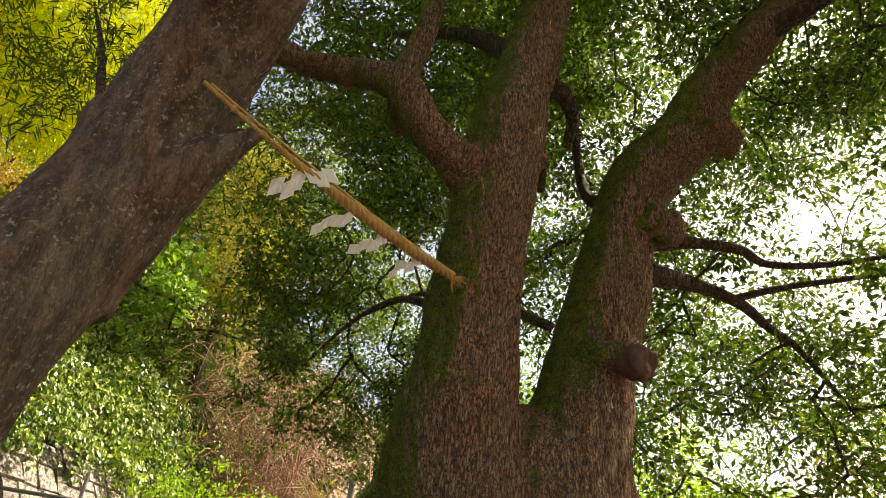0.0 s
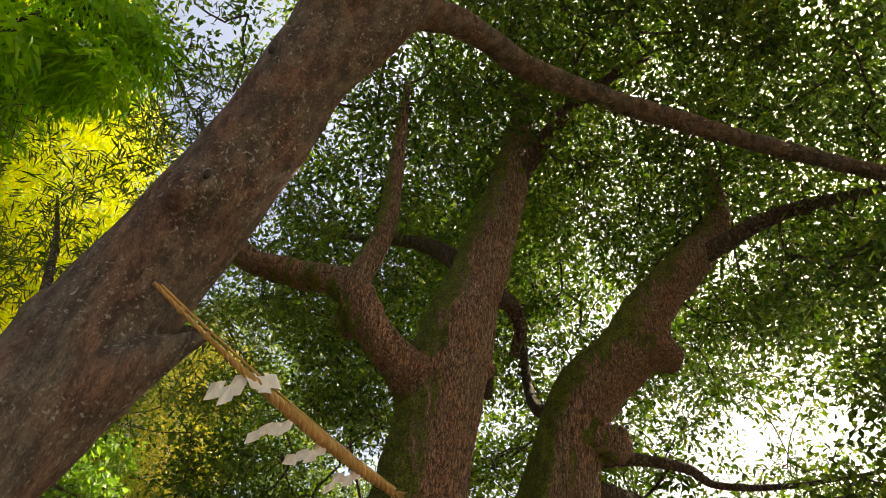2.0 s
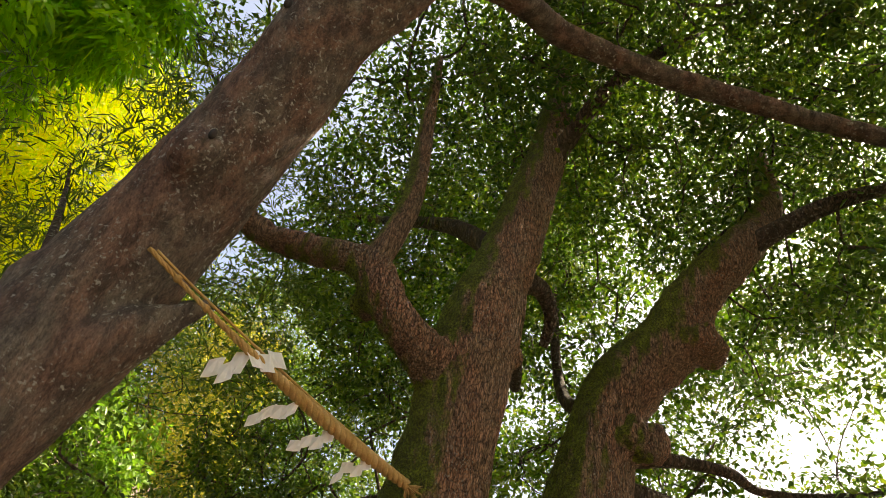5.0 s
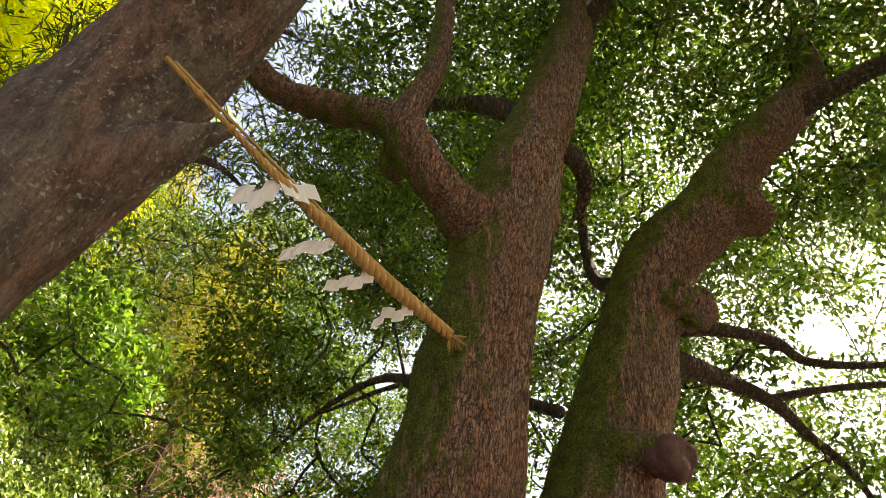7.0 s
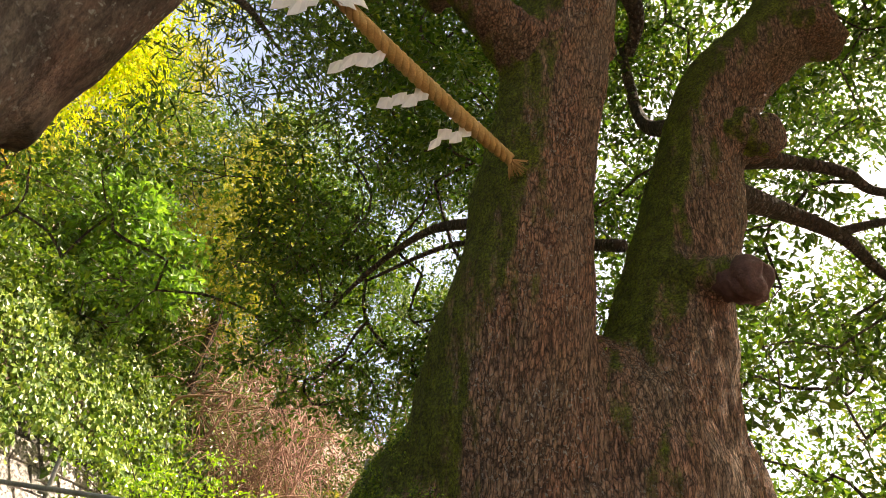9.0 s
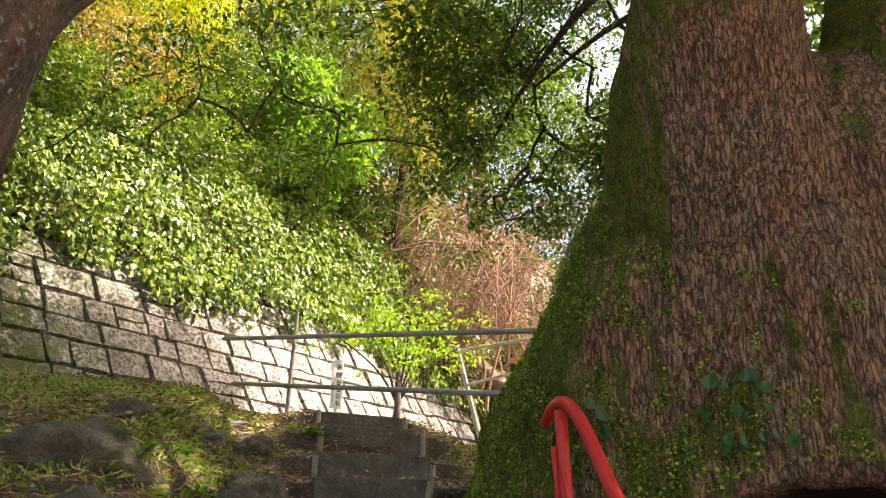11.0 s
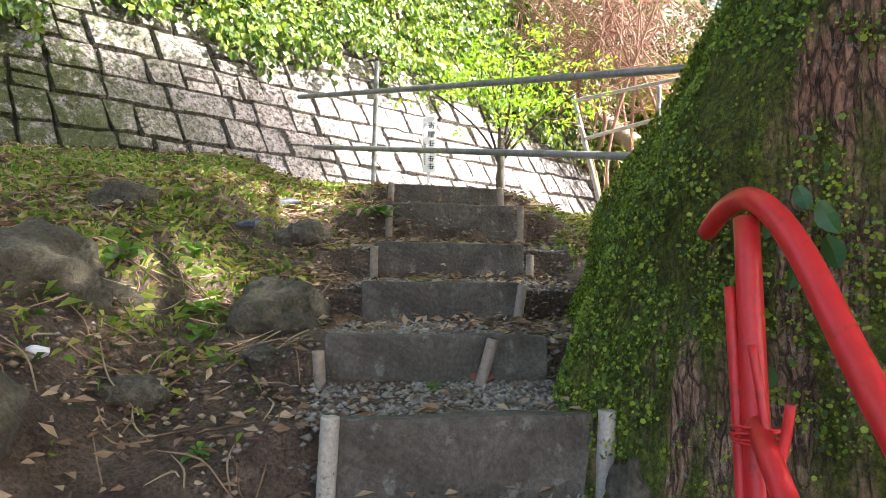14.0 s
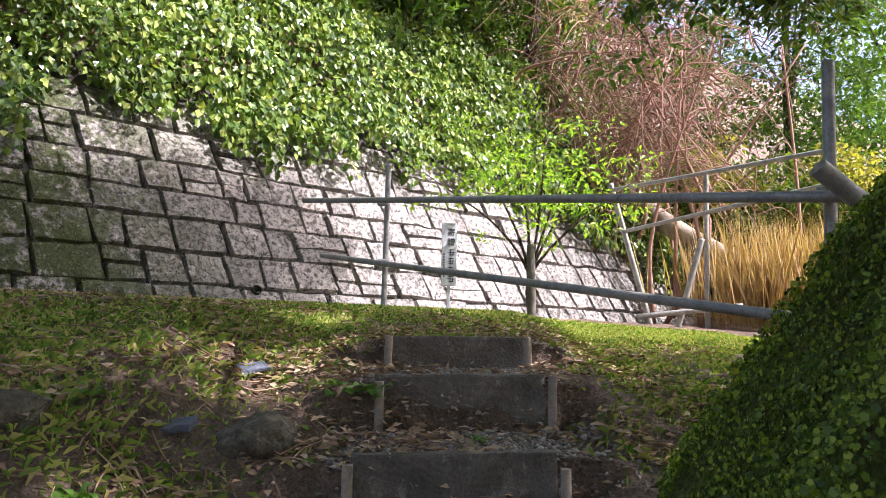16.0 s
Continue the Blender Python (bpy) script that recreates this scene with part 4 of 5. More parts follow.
def streamer(p, size, side, k):
    """A zigzag of folded paper, blown aside by the wind."""
    ob = thing("paper_streamer", "white zigzag folded paper streamer tied to the straw rope", "streamer", group="streamers on the rope", at=p)
    rng = random.Random(k)
    along = Vector((-0.88, -0.22, -0.42)).normalized() if k else Vector((0.55, 0.5, 0.35)).normalized()
    down = Vector((0.22, 0.1, -0.95)).normalized()
    x = Vector((0, 0, 0.01))
    for i in range(4 if k > 1 else 3):
        w, h = 0.085 * size, (0.075 - 0.006 * i) * size * (1.5 if k < 2 else 1)
        a = x + down * (0.028 * (i % 2)) * size
        t = along * 0.93 + down * rng.uniform(-0.25, 0.35)
        d = down + along * rng.uniform(0.25, 0.5)
        q = [a, a + t * w, a + t * w + d * h, a + d * h]
        n = (q[1] - q[0]).cross(q[3] - q[0]).normalized() * 0.0015
        mid = [(q[0] + q[1]) / 2 + n * 6, (q[3] + q[2]) / 2 - n * 5]
        V = [q[0], mid[0], q[1], q[2], mid[1], q[3]]
        V = [v + n for v in V] + [v - n for v in V]
        F = [(0, 1, 4, 5), (1, 2, 3, 4), (11, 10, 7, 6), (10, 9, 8, 7), (0, 6, 7, 1), (1, 7, 8, 2), (2, 8, 9, 3), (3, 9, 10, 4), (4, 10, 11, 5), (5, 11, 6, 0)]
        raw("fold", V, F, PAPER, ob, None, False)
        x = x + along * w * 0.74 + down * 0.006


# ---- steps ----
STEP_ENDS = (  # centre of the riser's upper front edge, width, height shown
    ((-0.95, 4.15, 1.01), 0.80, 0.24, 0.12), ((-1.27, 4.63, 1.25), 0.78, 0.24, 0.10), ((-1.66, 5.10, 1.43), 0.84, 0.18, 0.07), ((-1.98, 5.64, 1.62), 0.74, 0.20, 0.07),
    ((-2.28, 6.22, 1.83), 0.84, 0.20, 0.07), ((-2.62, 6.78, 2.11), 0.86, 0.26, 0.06), ((-2.97, 7.26, 2.30), 0.83, 0.22, 0.06))
TURNS = (42, 43, 42, 43, 45, 46, 50)


def step(i):
    (x, y, z), w, h, depth = STEP_ENDS[i]
    depth = max(depth, 0.10)
    ob = thing("step", "low concrete step riser with gravel behind it and pipe stakes", "step", group="steps up the slope", at=(x, y, z - h))
    ob.rotation_euler = (0, 0, radians(TURNS[i]))
    bm = bmesh.new()
    bevel_box(bm, w, depth, h + 0.12, pose(0, depth / 2, h - (h + 0.12) / 2, rx=-3), 0.012, 2)
    bmesh.ops.subdivide_edges(bm, edges=[e for e in bm.edges if e.calc_length() > 0.3], cuts=7, use_grid_fill=True)
    for v in bm.verts:
        v.co += Vector((0, 1, 1)) * 0.010 * noise.noise((v.co + Vector((i * 3, 0, 0))) * 6)
    part("riser", bm, CONCRETE, ob)
    stakes = {0: ((-0.42, 0.07, 0.03), (0.42, 0.06, 0.02)), 1: ((-0.40, 0.02, 0.04), (0.40, 0.02, 0.04)), 2: ((-0.43, -0.02, -0.06), (0.14, 0.02, 0.22)), 3: ((0.34, 0.02, 0.12),),
              4: ((-0.44, -0.0, 0.0), (0.44, -0.03, 0.0)), 5: ((-0.42, 0.0, 0.0), (0.45, 0.03, 0.02)), 6: ((-0.42, 0.03, 0.02), (0.43, 0.03, -0.04))}[i]
    for sx, up, lean in stakes:
        r = 0.026 if i < 2 else 0.022
        st = pipe("stake", (sx + lean * -0.15, -0.035, -0.14), (sx + lean * 0.25, -0.03, h + up - (0.03 if i > 1 else 0)), r, PVC if i < 2 else LOGWOOD, ob, "pale weathered pipe stake" if i < 2 else "short grey-brown stake")
        if i == 0 and sx < 0:
            for z, dz in ((h - 0.04, 0.045), (h - 0.16, 0.06)):
                bm = bmesh.new()
                bmesh.ops.create_icosphere(bm, subdivisions=2, radius=1, matrix=pose(sx + 0.008, -0.054, z) @ Matrix.Diagonal((0.011, 0.008, dz * 0.5, 1)))
                part("paint_smear", bm, RED, st, "smear of red paint")
    return ob


def gravel_and_litter():
    rng = np.random.default_rng(12)
    # stones
    n = 16000
    u = rng.uniform(0.02, 4.3, n)
    v = np.clip(rng.normal(scale=0.34, size=n) + 0.12, -0.46, 1.1) + rng.normal(scale=0.03, size=n)
    x, y = -0.95 + u * AX + v * AY, 4.15 + u * AY - v * AX
    stones(rng, "gravel", x, y, 0.006, 0.018, "loose grey gravel and pebbles on the step treads", "gravel")
    n = 1000
    u = rng.normal(scale=0.22, size=n) + 0.0
    v = rng.normal(scale=0.13, size=n) - 0.62
    x, y = -0.95 + u * AX + v * AY, 4.15 + u * AY - v * AX
    stones(rng, "rubble", x, y, 0.005, 0.017, "grey rubble stones spilled beside the steps", "gravel")
    # dead leaves
    n = 9000
    u, v = rng.uniform(-1.8, 4.0, n), rng.uniform(-3.8, -0.3, n)
    x, y = -0.95 + u * AX + v * AY, 4.15 + u * AY - v * AX
    stones(rng, "clods", x, y, 0.004, 0.019, "crumbled brown clods of earth on the bank", "earth", LITTER)
    n = 2200
    u, v = rng.uniform(-1.9, 1.2, n), rng.uniform(-2.8, -0.4, n)
    x, y = -0.95 + u * AX + v * AY, 4.15 + u * AY - v * AX
    stones(rng, "pebbles", x, y, 0.004, 0.015, "small loose pebbles trodden into the brown earth", "gravel")
    n = 42000
    u, v = rng.uniform(-1.9, 5.5, n), rng.uniform(-4.2, 2.6, n)
    x, y = -0.95 + u * AX + v * AY, 4.15 + u * AY - v * AX
    heap = np.array([noise.noise(Vector((a * 1.3, b * 1.3, 11))) + 0.6 * noise.noise(Vector((a * 4, b * 4, 5))) for a, b in zip(x, y)])
    ok = heap + rng.normal(scale=0.25, size=n) > -0.02
    x, y = x[ok], y[ok]
    n = len(x)
    z = ground_z(x, y) + rng.uniform(0.006, 0.05, n)
    V, F = leaf_arrays(rng, np.stack([x, y, z], 1), unit(rng.normal(size=(n, 3)) * [1, 1, 0.15]), np.array([0, 0, 1.0]) + rng.normal(scale=0.5, size=(n, 3)), 0.062, 0.027, 0.5)
    tagged(foliage("leaf_litter", V, F, LITTER), "dry brown fallen leaves scattered on the earth", "leaf litter")
    # grass on the bank and terrace
    n = 330000
    u, v = rng.uniform(-1.2, 8.5, n), rng.uniform(-6.5, 3.2, n)
    x, y = -0.95 + u * AX + v * AY, 4.15 + u * AY - v * AX
    line = x - (-7.0 + 0.27 * (y - 8.1))
    patch = np.array([noise.noise(Vector((a * 0.8, b * 0.8, 7))) + 0.5 * noise.noise(Vector((a * 3, b * 3, 2))) for a, b in zip(x, y)])
    want = 1.0 * smooth01((-v - 0.7 + u * 0.12) / 0.8) * smooth01((u - 0.2) / 1.6) + 1.0 * smooth01((u - 3.9) / 0.6) + 0.8 * smooth01((v - 0.5) / 0.5) * smooth01((u - 2.4) / 0.8)
    tuft = np.array([noise.noise(Vector((a * 9, b * 9, 1))) for a, b in zip(x, y)])
    ok = (rng.uniform(size=n) < want * (0.62 + 0.9 * patch + 1.3 * tuft)) & (line > 0.05) & ~((np.abs(v) < 0.5) & (u < 3.75))
    x, y = x[ok], y[ok]
    k = len(x)
    z = ground_z(x, y) - 0.01
    D = np.array([0, 0, 0.8]) + rng.normal(scale=0.55, size=(k, 3))
    V, F = leaf_arrays(rng, np.stack([x, y, z], 1), D, unit(rng.normal(size=(k, 3))), 0.10, 0.011, 0.2, 0.4)
    tagged(foliage("grass", V, F, GRASS), "short patchy green and yellow grass", "grass")


def twigs_and_slates():
    """Fallen twigs, two bluish slate pieces and one orange leaf on the bank."""
    rng = np.random.default_rng(31)
    tubes = []
    for k in range(520):
        u, v = rng.uniform(-1.4, 3.6), -0.55 - abs(rng.normal(scale=1.3))
        x, y = -0.95 + u * AX + v * AY, 4.15 + u * AY - v * AX
        a, L = rng.uniform(0, 6.28), rng.uniform(0.06, 0.30)
        P = [(x + math.cos(a) * L * f, y + math.sin(a) * L * f + 0.02 * math.sin(f * 5 + k)) for f in (-0.5, 0, 0.5)]
        tubes.append(tube_arrays([(px, py, float(ground_z(px, py)) + 0.02 + rng.uniform(0, 0.02), r) for (px, py), r in zip(P, (0.003, 0.0035, 0.0015))], 4, 3, cap=False))
    V, F, U = joined(tubes)
    tagged(raw("twigs", V, F, LITTER, None, U), "thin dry brown twigs scattered over the bank", "twigs", kind="stuff")
    for (x, y), s, turn in (((-3.28, 5.6), 0.12, 40), ((-3.62, 6.3), 0.11, 75)):
        bm = bmesh.new()
        bevel_box(bm, s * 1.6, s, 0.03, Matrix(), 0.008, 2)
        bmesh.ops.subdivide_edges(bm, edges=[e for e in bm.edges if e.calc_length() > 0.05], cuts=3, use_grid_fill=True)
        for w in bm.verts:
            w.co += Vector((1, 1, 0.5)) * 0.02 * noise.noise(w.co * 14 + Vector((turn, 0, 0)))
        ob = part("slate_piece", bm, SLATE)
        ob.matrix_world = pose(x, y, float(ground_z(x, y)) + 0.03, 12, -8, turn)
        tagged(ob, "flat bluish-grey slate piece lying on the bank", "stone", group="slate pieces on the bank")
    for name, x, y, sx, mat, label, cat in (("brick_fragment", -1.54, 5.21, 0.045, BRICKRED, "small red brick fragment lying on the gravel tread", "brick"), ("white_pebble", -2.46, 4.06, 0.035, PAPER, "small bright white stone on the bank", "stone"), ("white_pebble", -1.32, 4.23, 0.035, PAPER, "small white stone on the gravel tread", "stone")):
        bm = bmesh.new()
        bmesh.ops.create_icosphere(bm, subdivisions=2, radius=sx, matrix=Matrix.Diagonal((1.2, 0.8, 0.6, 1)))
        for w in bm.verts:
            w.co *= 1 + 0.5 * noise.noise(w.co * 30 + Vector((x * 9, 0, 0)))
        ob = part(name, bm, mat, smooth=False)
        ob.location = (x, y, float(ground_z(x, y)) + sx * 0.4)
        tagged(ob, label, cat)
    ob = new("fallen_leaf", leaf_mesh(0.3, 0.3, ORANGE))
    x, y = -2.99, 4.77
    ob.matrix_world = pose(x, y, float(ground_z(x, y)) + 0.06, 10, 15, 70) @ Matrix.Diagonal((0.10, 0.10, 0.10, 1))
    tagged(ob, "large curled orange-brown fallen leaf on the bank", "leaf")
    pipe_at, n = wall_point(9.1, 0.30, 0.045), Vector((1, -0.27, 0.55)).normalized()
    ob = thing("drain_pipe", "dark round drain hole set low in the stone wall", "drain", at=pipe_at)
    pipe("pipe_end", (0, 0, 0), tuple(-n * 0.2), 0.055, INSIDE, ob, segs=16, wall=0.008)


def stones(rng, name, x, y, lo, hi, label, category, mat=None):
    n = len(x)
    z = ground_z(x, y)
    size = rng.uniform(lo, hi, n) * rng.uniform(0.6, 1.25, n)
    base = np.array([(1, 0, 0), (-1, 0, 0), (0, 1, 0), (0, -1, 0), (0, 0, 1), (0, 0, -1)], float)
    faces = np.array([(0, 2, 4), (2, 1, 4), (1, 3, 4), (3, 0, 4), (2, 0, 5), (1, 2, 5), (3, 1, 5), (0, 3, 5)])
    a = rng.uniform(0, 6.28, n)
    ca, sa = np.cos(a), np.sin(a)
    jit = base[None] * rng.uniform(0.6, 1.3, (n, 6, 1)) + rng.normal(scale=0.16, size=(n, 6, 3))
    jit *= size[:, None, None] * np.array([1.2, 0.9, 0.62])
    R = np.stack([jit[..., 0] * ca[:, None] - jit[..., 1] * sa[:, None], jit[..., 0] * sa[:, None] + jit[..., 1] * ca[:, None], jit[..., 2]], 2)
    V = (R + np.stack([x, y, z + size * 0.25], 1)[:, None]).reshape(-1, 3)
    F = (np.arange(n)[:, None, None] * 6 + faces).reshape(-1, 3)
    tagged(foliage(name, V, F, mat or GRAVEL, smooth=True), label, category)


def bank_rock(x, y, sx, sy, sz, seed, sink=0.35, label="grey half-buried boulder in the earth bank"):
    ob = bmesh.new()
    bmesh.ops.create_icosphere(ob, subdivisions=4, radius=1)
    for v in ob.verts:
        q = v.co * 1.3 + Vector((seed * 7, 0, 0))
        v.co *= 1 + 0.28 * noise.noise(q) - 0.22 * abs(noise.noise(q * 1.9)) + 0.12 * noise.noise(q * 4) + 0.05 * noise.noise(q * 10)
        v.co = Vector((v.co.x * sx, v.co.y * sy, v.co.z * sz))
    r = part("boulder", ob, ROCK, smooth=True)
    r.location = (x, y, float(ground_z(x, y)) + sz * (1 - 2 * sink))
    r.rotation_euler = (0, 0, seed)
    tagged(r, label, "rock", group="rocks in the bank")


# ---- red stair with handrail ----
def red_stair():
    st = thing("red_stair", "steep red-painted metal stair with a bent top tread and pipe handrail", "stairs", at=(-0.45, 3.0, 0.0))
    top = Vector((-0.66, 3.72, 0.88))
    across = Vector((0.74, 0.67, 0)).normalized()
    back = Vector((-0.67, 0.74, 0)).normalized()
    w = 0.66
    # treads
    for k in range(5):
        c = top - back * 0.27 * k - Vector((0, 0, 0.175 * k)) + across * 0.02
        bm = bmesh.new()
        L, D = w, 0.19
        rows = [(-D / 2 - 0.004, -0.055), (-D / 2, -0.004), (-D / 2 + 0.012, 0.004), (0, 0.0), (D / 2 - 0.012, 0.0), (D / 2, 0.012), (D / 2 + 0.012, 0.035)]
        vs = []
        for i in range(17):
            s = (i / 16 - 0.5) * L
            dent = -0.012 * math.exp(-((s - 0.05) / 0.16) ** 2) if k == 0 else 0
            vs.append([bm.verts.new(c + across * s + back * (a + 0.006 * noise.noise(Vector((s * 9, a * 9, k)))) + Vector((0, 0, b + dent + 0.006 * noise.noise(Vector((s * 6, a * 6, 5 + k)))))) for a, b in rows])
        for r0, r1 in zip(vs, vs[1:]):
            for j in range(len(rows) - 1):
                bm.faces.new((r0[j], r1[j], r1[j + 1], r0[j + 1]))
        bmesh.ops.solidify(bm, geom=bm.faces[:], thickness=0.005)
        keep(part("tread", bm, RED, None, "dented red sheet-metal tread" if k == 0 else "", smooth=False), st)
    # pipe strings at the sides, flattened and hooked at the top
    for side in (-1, 1):
        e = top + across * (side * (w / 2 + 0.03))
        hook = [(*(e - back * 1.35 - Vector((0, 0, 0.92))), 0.032), (*(e - back * 0.6 - Vector((0, 0, 0.40))), 0.032), (*(e - back * 0.1 + Vector((0, 0, -0.02))), 0.031), (*(e + back * 0.03 + Vector((0, 0, 0.07))), 0.024),
                (*(e + back * 0.07 + Vector((0, 0, 0.14))), 0.012), (*(e + back * 0.09 + Vector((0, 0, 0.185))), 0.010), (*(e + back * 0.115 + across * 0.02 + Vector((0, 0, 0.175))), 0.008)]
        keep(tube("string", hook, RED, segs=16, per=5), st)
        bm = bmesh.new()
        bevel_box(bm, 0.05, 0.12, 0.12, Matrix.Translation(e - back * 0.16 - Vector((0, 0, 0.10)) - across * side * 0.045) @ pose(0, 0, 0, 0, 0, 42), 0.004, 1)
        keep(part("bracket", bm, RED), st)
    # handrail: posts, bent top rail, brace, rods tied on with wire
    foot, head = Vector((-0.42, 4.21, 0.62)), Vector((-0.517, 4.509, 1.79))
    keep(tube("post", [(*foot, 0.027), (*foot.lerp(head, 0.5), 0.027), (*head, 0.027)], RED, segs=18), st)
    r1 = [(-0.645, 4.735, 1.775, 0.022), (-0.58, 4.63, 1.825, 0.025), (-0.50, 4.51, 1.83, 0.027), (-0.41, 4.40, 1.73, 0.028), (-0.29, 4.21, 1.50, 0.028), (-0.15, 3.89, 1.26, 0.028), (-0.02, 3.43, 1.06, 0.028), (0.10, 2.95, 0.80, 0.028), (0.20, 2.6, 0.52, 0.028), (0.23, 2.5, 0.0, 0.028)]
    keep(tube("handrail", r1, RED, segs=18, per=8), st)
    br = [(-0.475, 4.36, 1.38, 0.023), (-0.31, 4.04, 1.11, 0.024), (-0.20, 3.76, 0.95, 0.024), (-0.13, 3.54, 0.85, 0.024), (-0.02, 3.2, 0.5, 0.024), (0.08, 2.85, 0.05, 0.024)]
    keep(tube("brace", br, RED, segs=16, per=5), st)
    for a, b, r in (((-0.545, 4.48, 1.64), (-0.48, 4.28, 0.95), 0.013), ((-0.485, 4.37, 1.53), (-0.44, 4.30, 1.25), 0.009), ((-0.41, 4.31, 1.43), (-0.44, 4.30, 1.28), 0.010), ((-0.40, 4.26, 1.15), (-0.335, 4.23, 0.75), 0.010), ((-0.49, 4.28, 1.06), (-0.50, 4.20, 0.88), 0.011)):
        a, b = Vector(a), Vector(b)
        keep(tube("rod", [(*a, r), (*(a.lerp(b, 0.5) + Vector((0.004, 0.003, 0))), r), (*b, r)], RED, segs=10), st)
    for c in ((-0.475, 4.375, 1.36), (-0.45, 4.29, 1.0)):
        for k in range(4):
            ring = [(c[0] + 0.050 * math.cos(a), c[1] + 0.044 * math.sin(a), c[2] + 0.006 * k - 0.01 + 0.008 * math.sin(a + k), 0.003) for a in np.linspace(0, 2 * math.pi, 10)]
            keep(tube("wire", ring, RED, segs=5, per=2, cap=False), st)


# ---- pipe fence ----
def fence():
    fe = thing("pipe_fence", "weathered grey pipe fence with two sloping rails", "fence", at=(-5.0, 9.05, 2.4))
    for nm, a, b, r in (("post", (-5.0, 9.05, 2.40), (-4.98, 9.05, 3.98), 0.027), ("post", (-1.10, 7.62, 1.75), (-1.04, 7.62, 3.68), 0.030), ("rail", (-6.15, 9.08, 3.73), (-0.98, 7.44, 2.96), 0.028), ("rail", (-6.08, 9.30, 3.16), (-1.21, 7.50, 2.41), 0.028)):
        keep(pipe(nm, a, b, r, STEEL, None), fe)
    keep(pipe("strut", (-1.07, 7.25, 3.07), (-0.80, 7.45, 2.80), 0.045, STEEL, None, "cut end of a rusty pipe"), fe)
    for p in ((-4.99, 8.97, 3.58), (-4.99, 8.99, 3.0), (-1.06, 7.55, 3.0)):
        bm = bmesh.new()
        bevel_box(bm, 0.09, 0.09, 0.07, Matrix.Translation(p) @ pose(0, 0, 0, 10, 0, 40), 0.02, 2)
        keep(part("clamp", bm, STEEL), fe)


def far_frame():
    """The second frame of thin pipes farther along the wall."""
    fr = thing("scaffold_fence", "light frame of thin galvanised pipes at the wall's foot", "fence", at=(-3.6, 15.3, 2.6))
    for nm, a, b, r in (("post", (-3.62, 15.41, 2.45), (-3.50, 15.1, 4.95), 0.04), ("post", (-4.30, 14.75, 2.5), (-4.74, 14.26, 4.75), 0.045), ("strut", (-3.77, 14.33, 2.5), (-3.41, 14.40, 3.8), 0.045),
                        ("rail", (-4.75, 14.3, 4.65), (-1.6, 13.2, 4.6), 0.03), ("rail", (-4.56, 14.4, 4.0), (-1.6, 12.8, 4.1), 0.03), ("rail", (-4.3, 14.1, 2.66), (-2.9, 14.5, 2.82), 0.04)):
        keep(pipe(nm, a, b, r, STEEL, None, segs=10), fr)


# ---- donation sign ----
def sign():
    sg = thing("sign_board", "small white upright sign board with black brushed characters", "sign", at=(-4.70, 9.74, 2.5))
    m = pose(-4.70, 9.71, 0, 0, 0, 38)
    bm = bmesh.new()
    bevel_box(bm, 0.035, 0.035, 1.0, m @ pose(0, 0.03, 2.95), 0.004, 1)
    keep(part("post", bm, WHITE), sg)
    bm = bmesh.new()
    bevel_box(bm, 0.155, 0.018, 0.64, m @ pose(0, 0, 3.14), 0.006, 2)
    bmesh.ops.create_cube(bm, size=1, matrix=m @ pose(0, 0, 3.462, 0, 0, 0) @ Matrix.Diagonal((0.12, 0.017, 0.01, 1)))
    keep(part("board", bm, WHITE), sg)
    for ch, z in (("寄", 3.36), ("贈", 3.26)):
        cu = bpy.data.curves.new("writing", "FONT")
        cu.body, cu.size, cu.align_x, cu.align_y, cu.extrude = ch, 0.085, "CENTER", "CENTER", 0.001
        ob = new("writing", cu)
        dg = bpy.context.evaluated_depsgraph_get()
        me = bpy.data.meshes.new_from_object(ob.evaluated_get(dg))
        bpy.data.objects.remove(ob)
        if len(me.vertices):
            me.materials.clear()
            me.materials.append(INK)
            o2 = new("writing", me)
            o2.matrix_world = m @ pose(0.02, -0.0105, z, 90, 0, 0)
            o2.parent = sg
            o2.matrix_parent_inverse = Matrix.Translation(-Vector(sg.location))
    rng = random.Random(3)
    for z in (3.16, 3.07, 2.98, 2.89):
        bm = bmesh.new()
        for dx, dz, w, h in ((0, 0.025, 0.055, 0.008), (0, 0, 0.07, 0.008), (0, -0.025, 0.05, 0.008), (-0.008, 0, 0.008, 0.07), (0.018, -0.012, 0.008, 0.04)):
            bmesh.ops.create_cube(bm, size=1, matrix=m @ pose(0.02 + dx, -0.0105, z + dz, 0, rng.uniform(-8, 8), 0) @ Matrix.Diagonal((w, 0.002, h, 1)))
        keep(part("writing", bm, INK), sg)
    bm = bmesh.new()
    for k in range(9):
        bmesh.ops.create_cube(bm, size=1, matrix=m @ pose(-0.052, -0.0105, 3.14 - 0.028 * k) @ Matrix.Diagonal((0.014, 0.002, 0.016, 1)))
    keep(part("writing", bm, INK), sg)


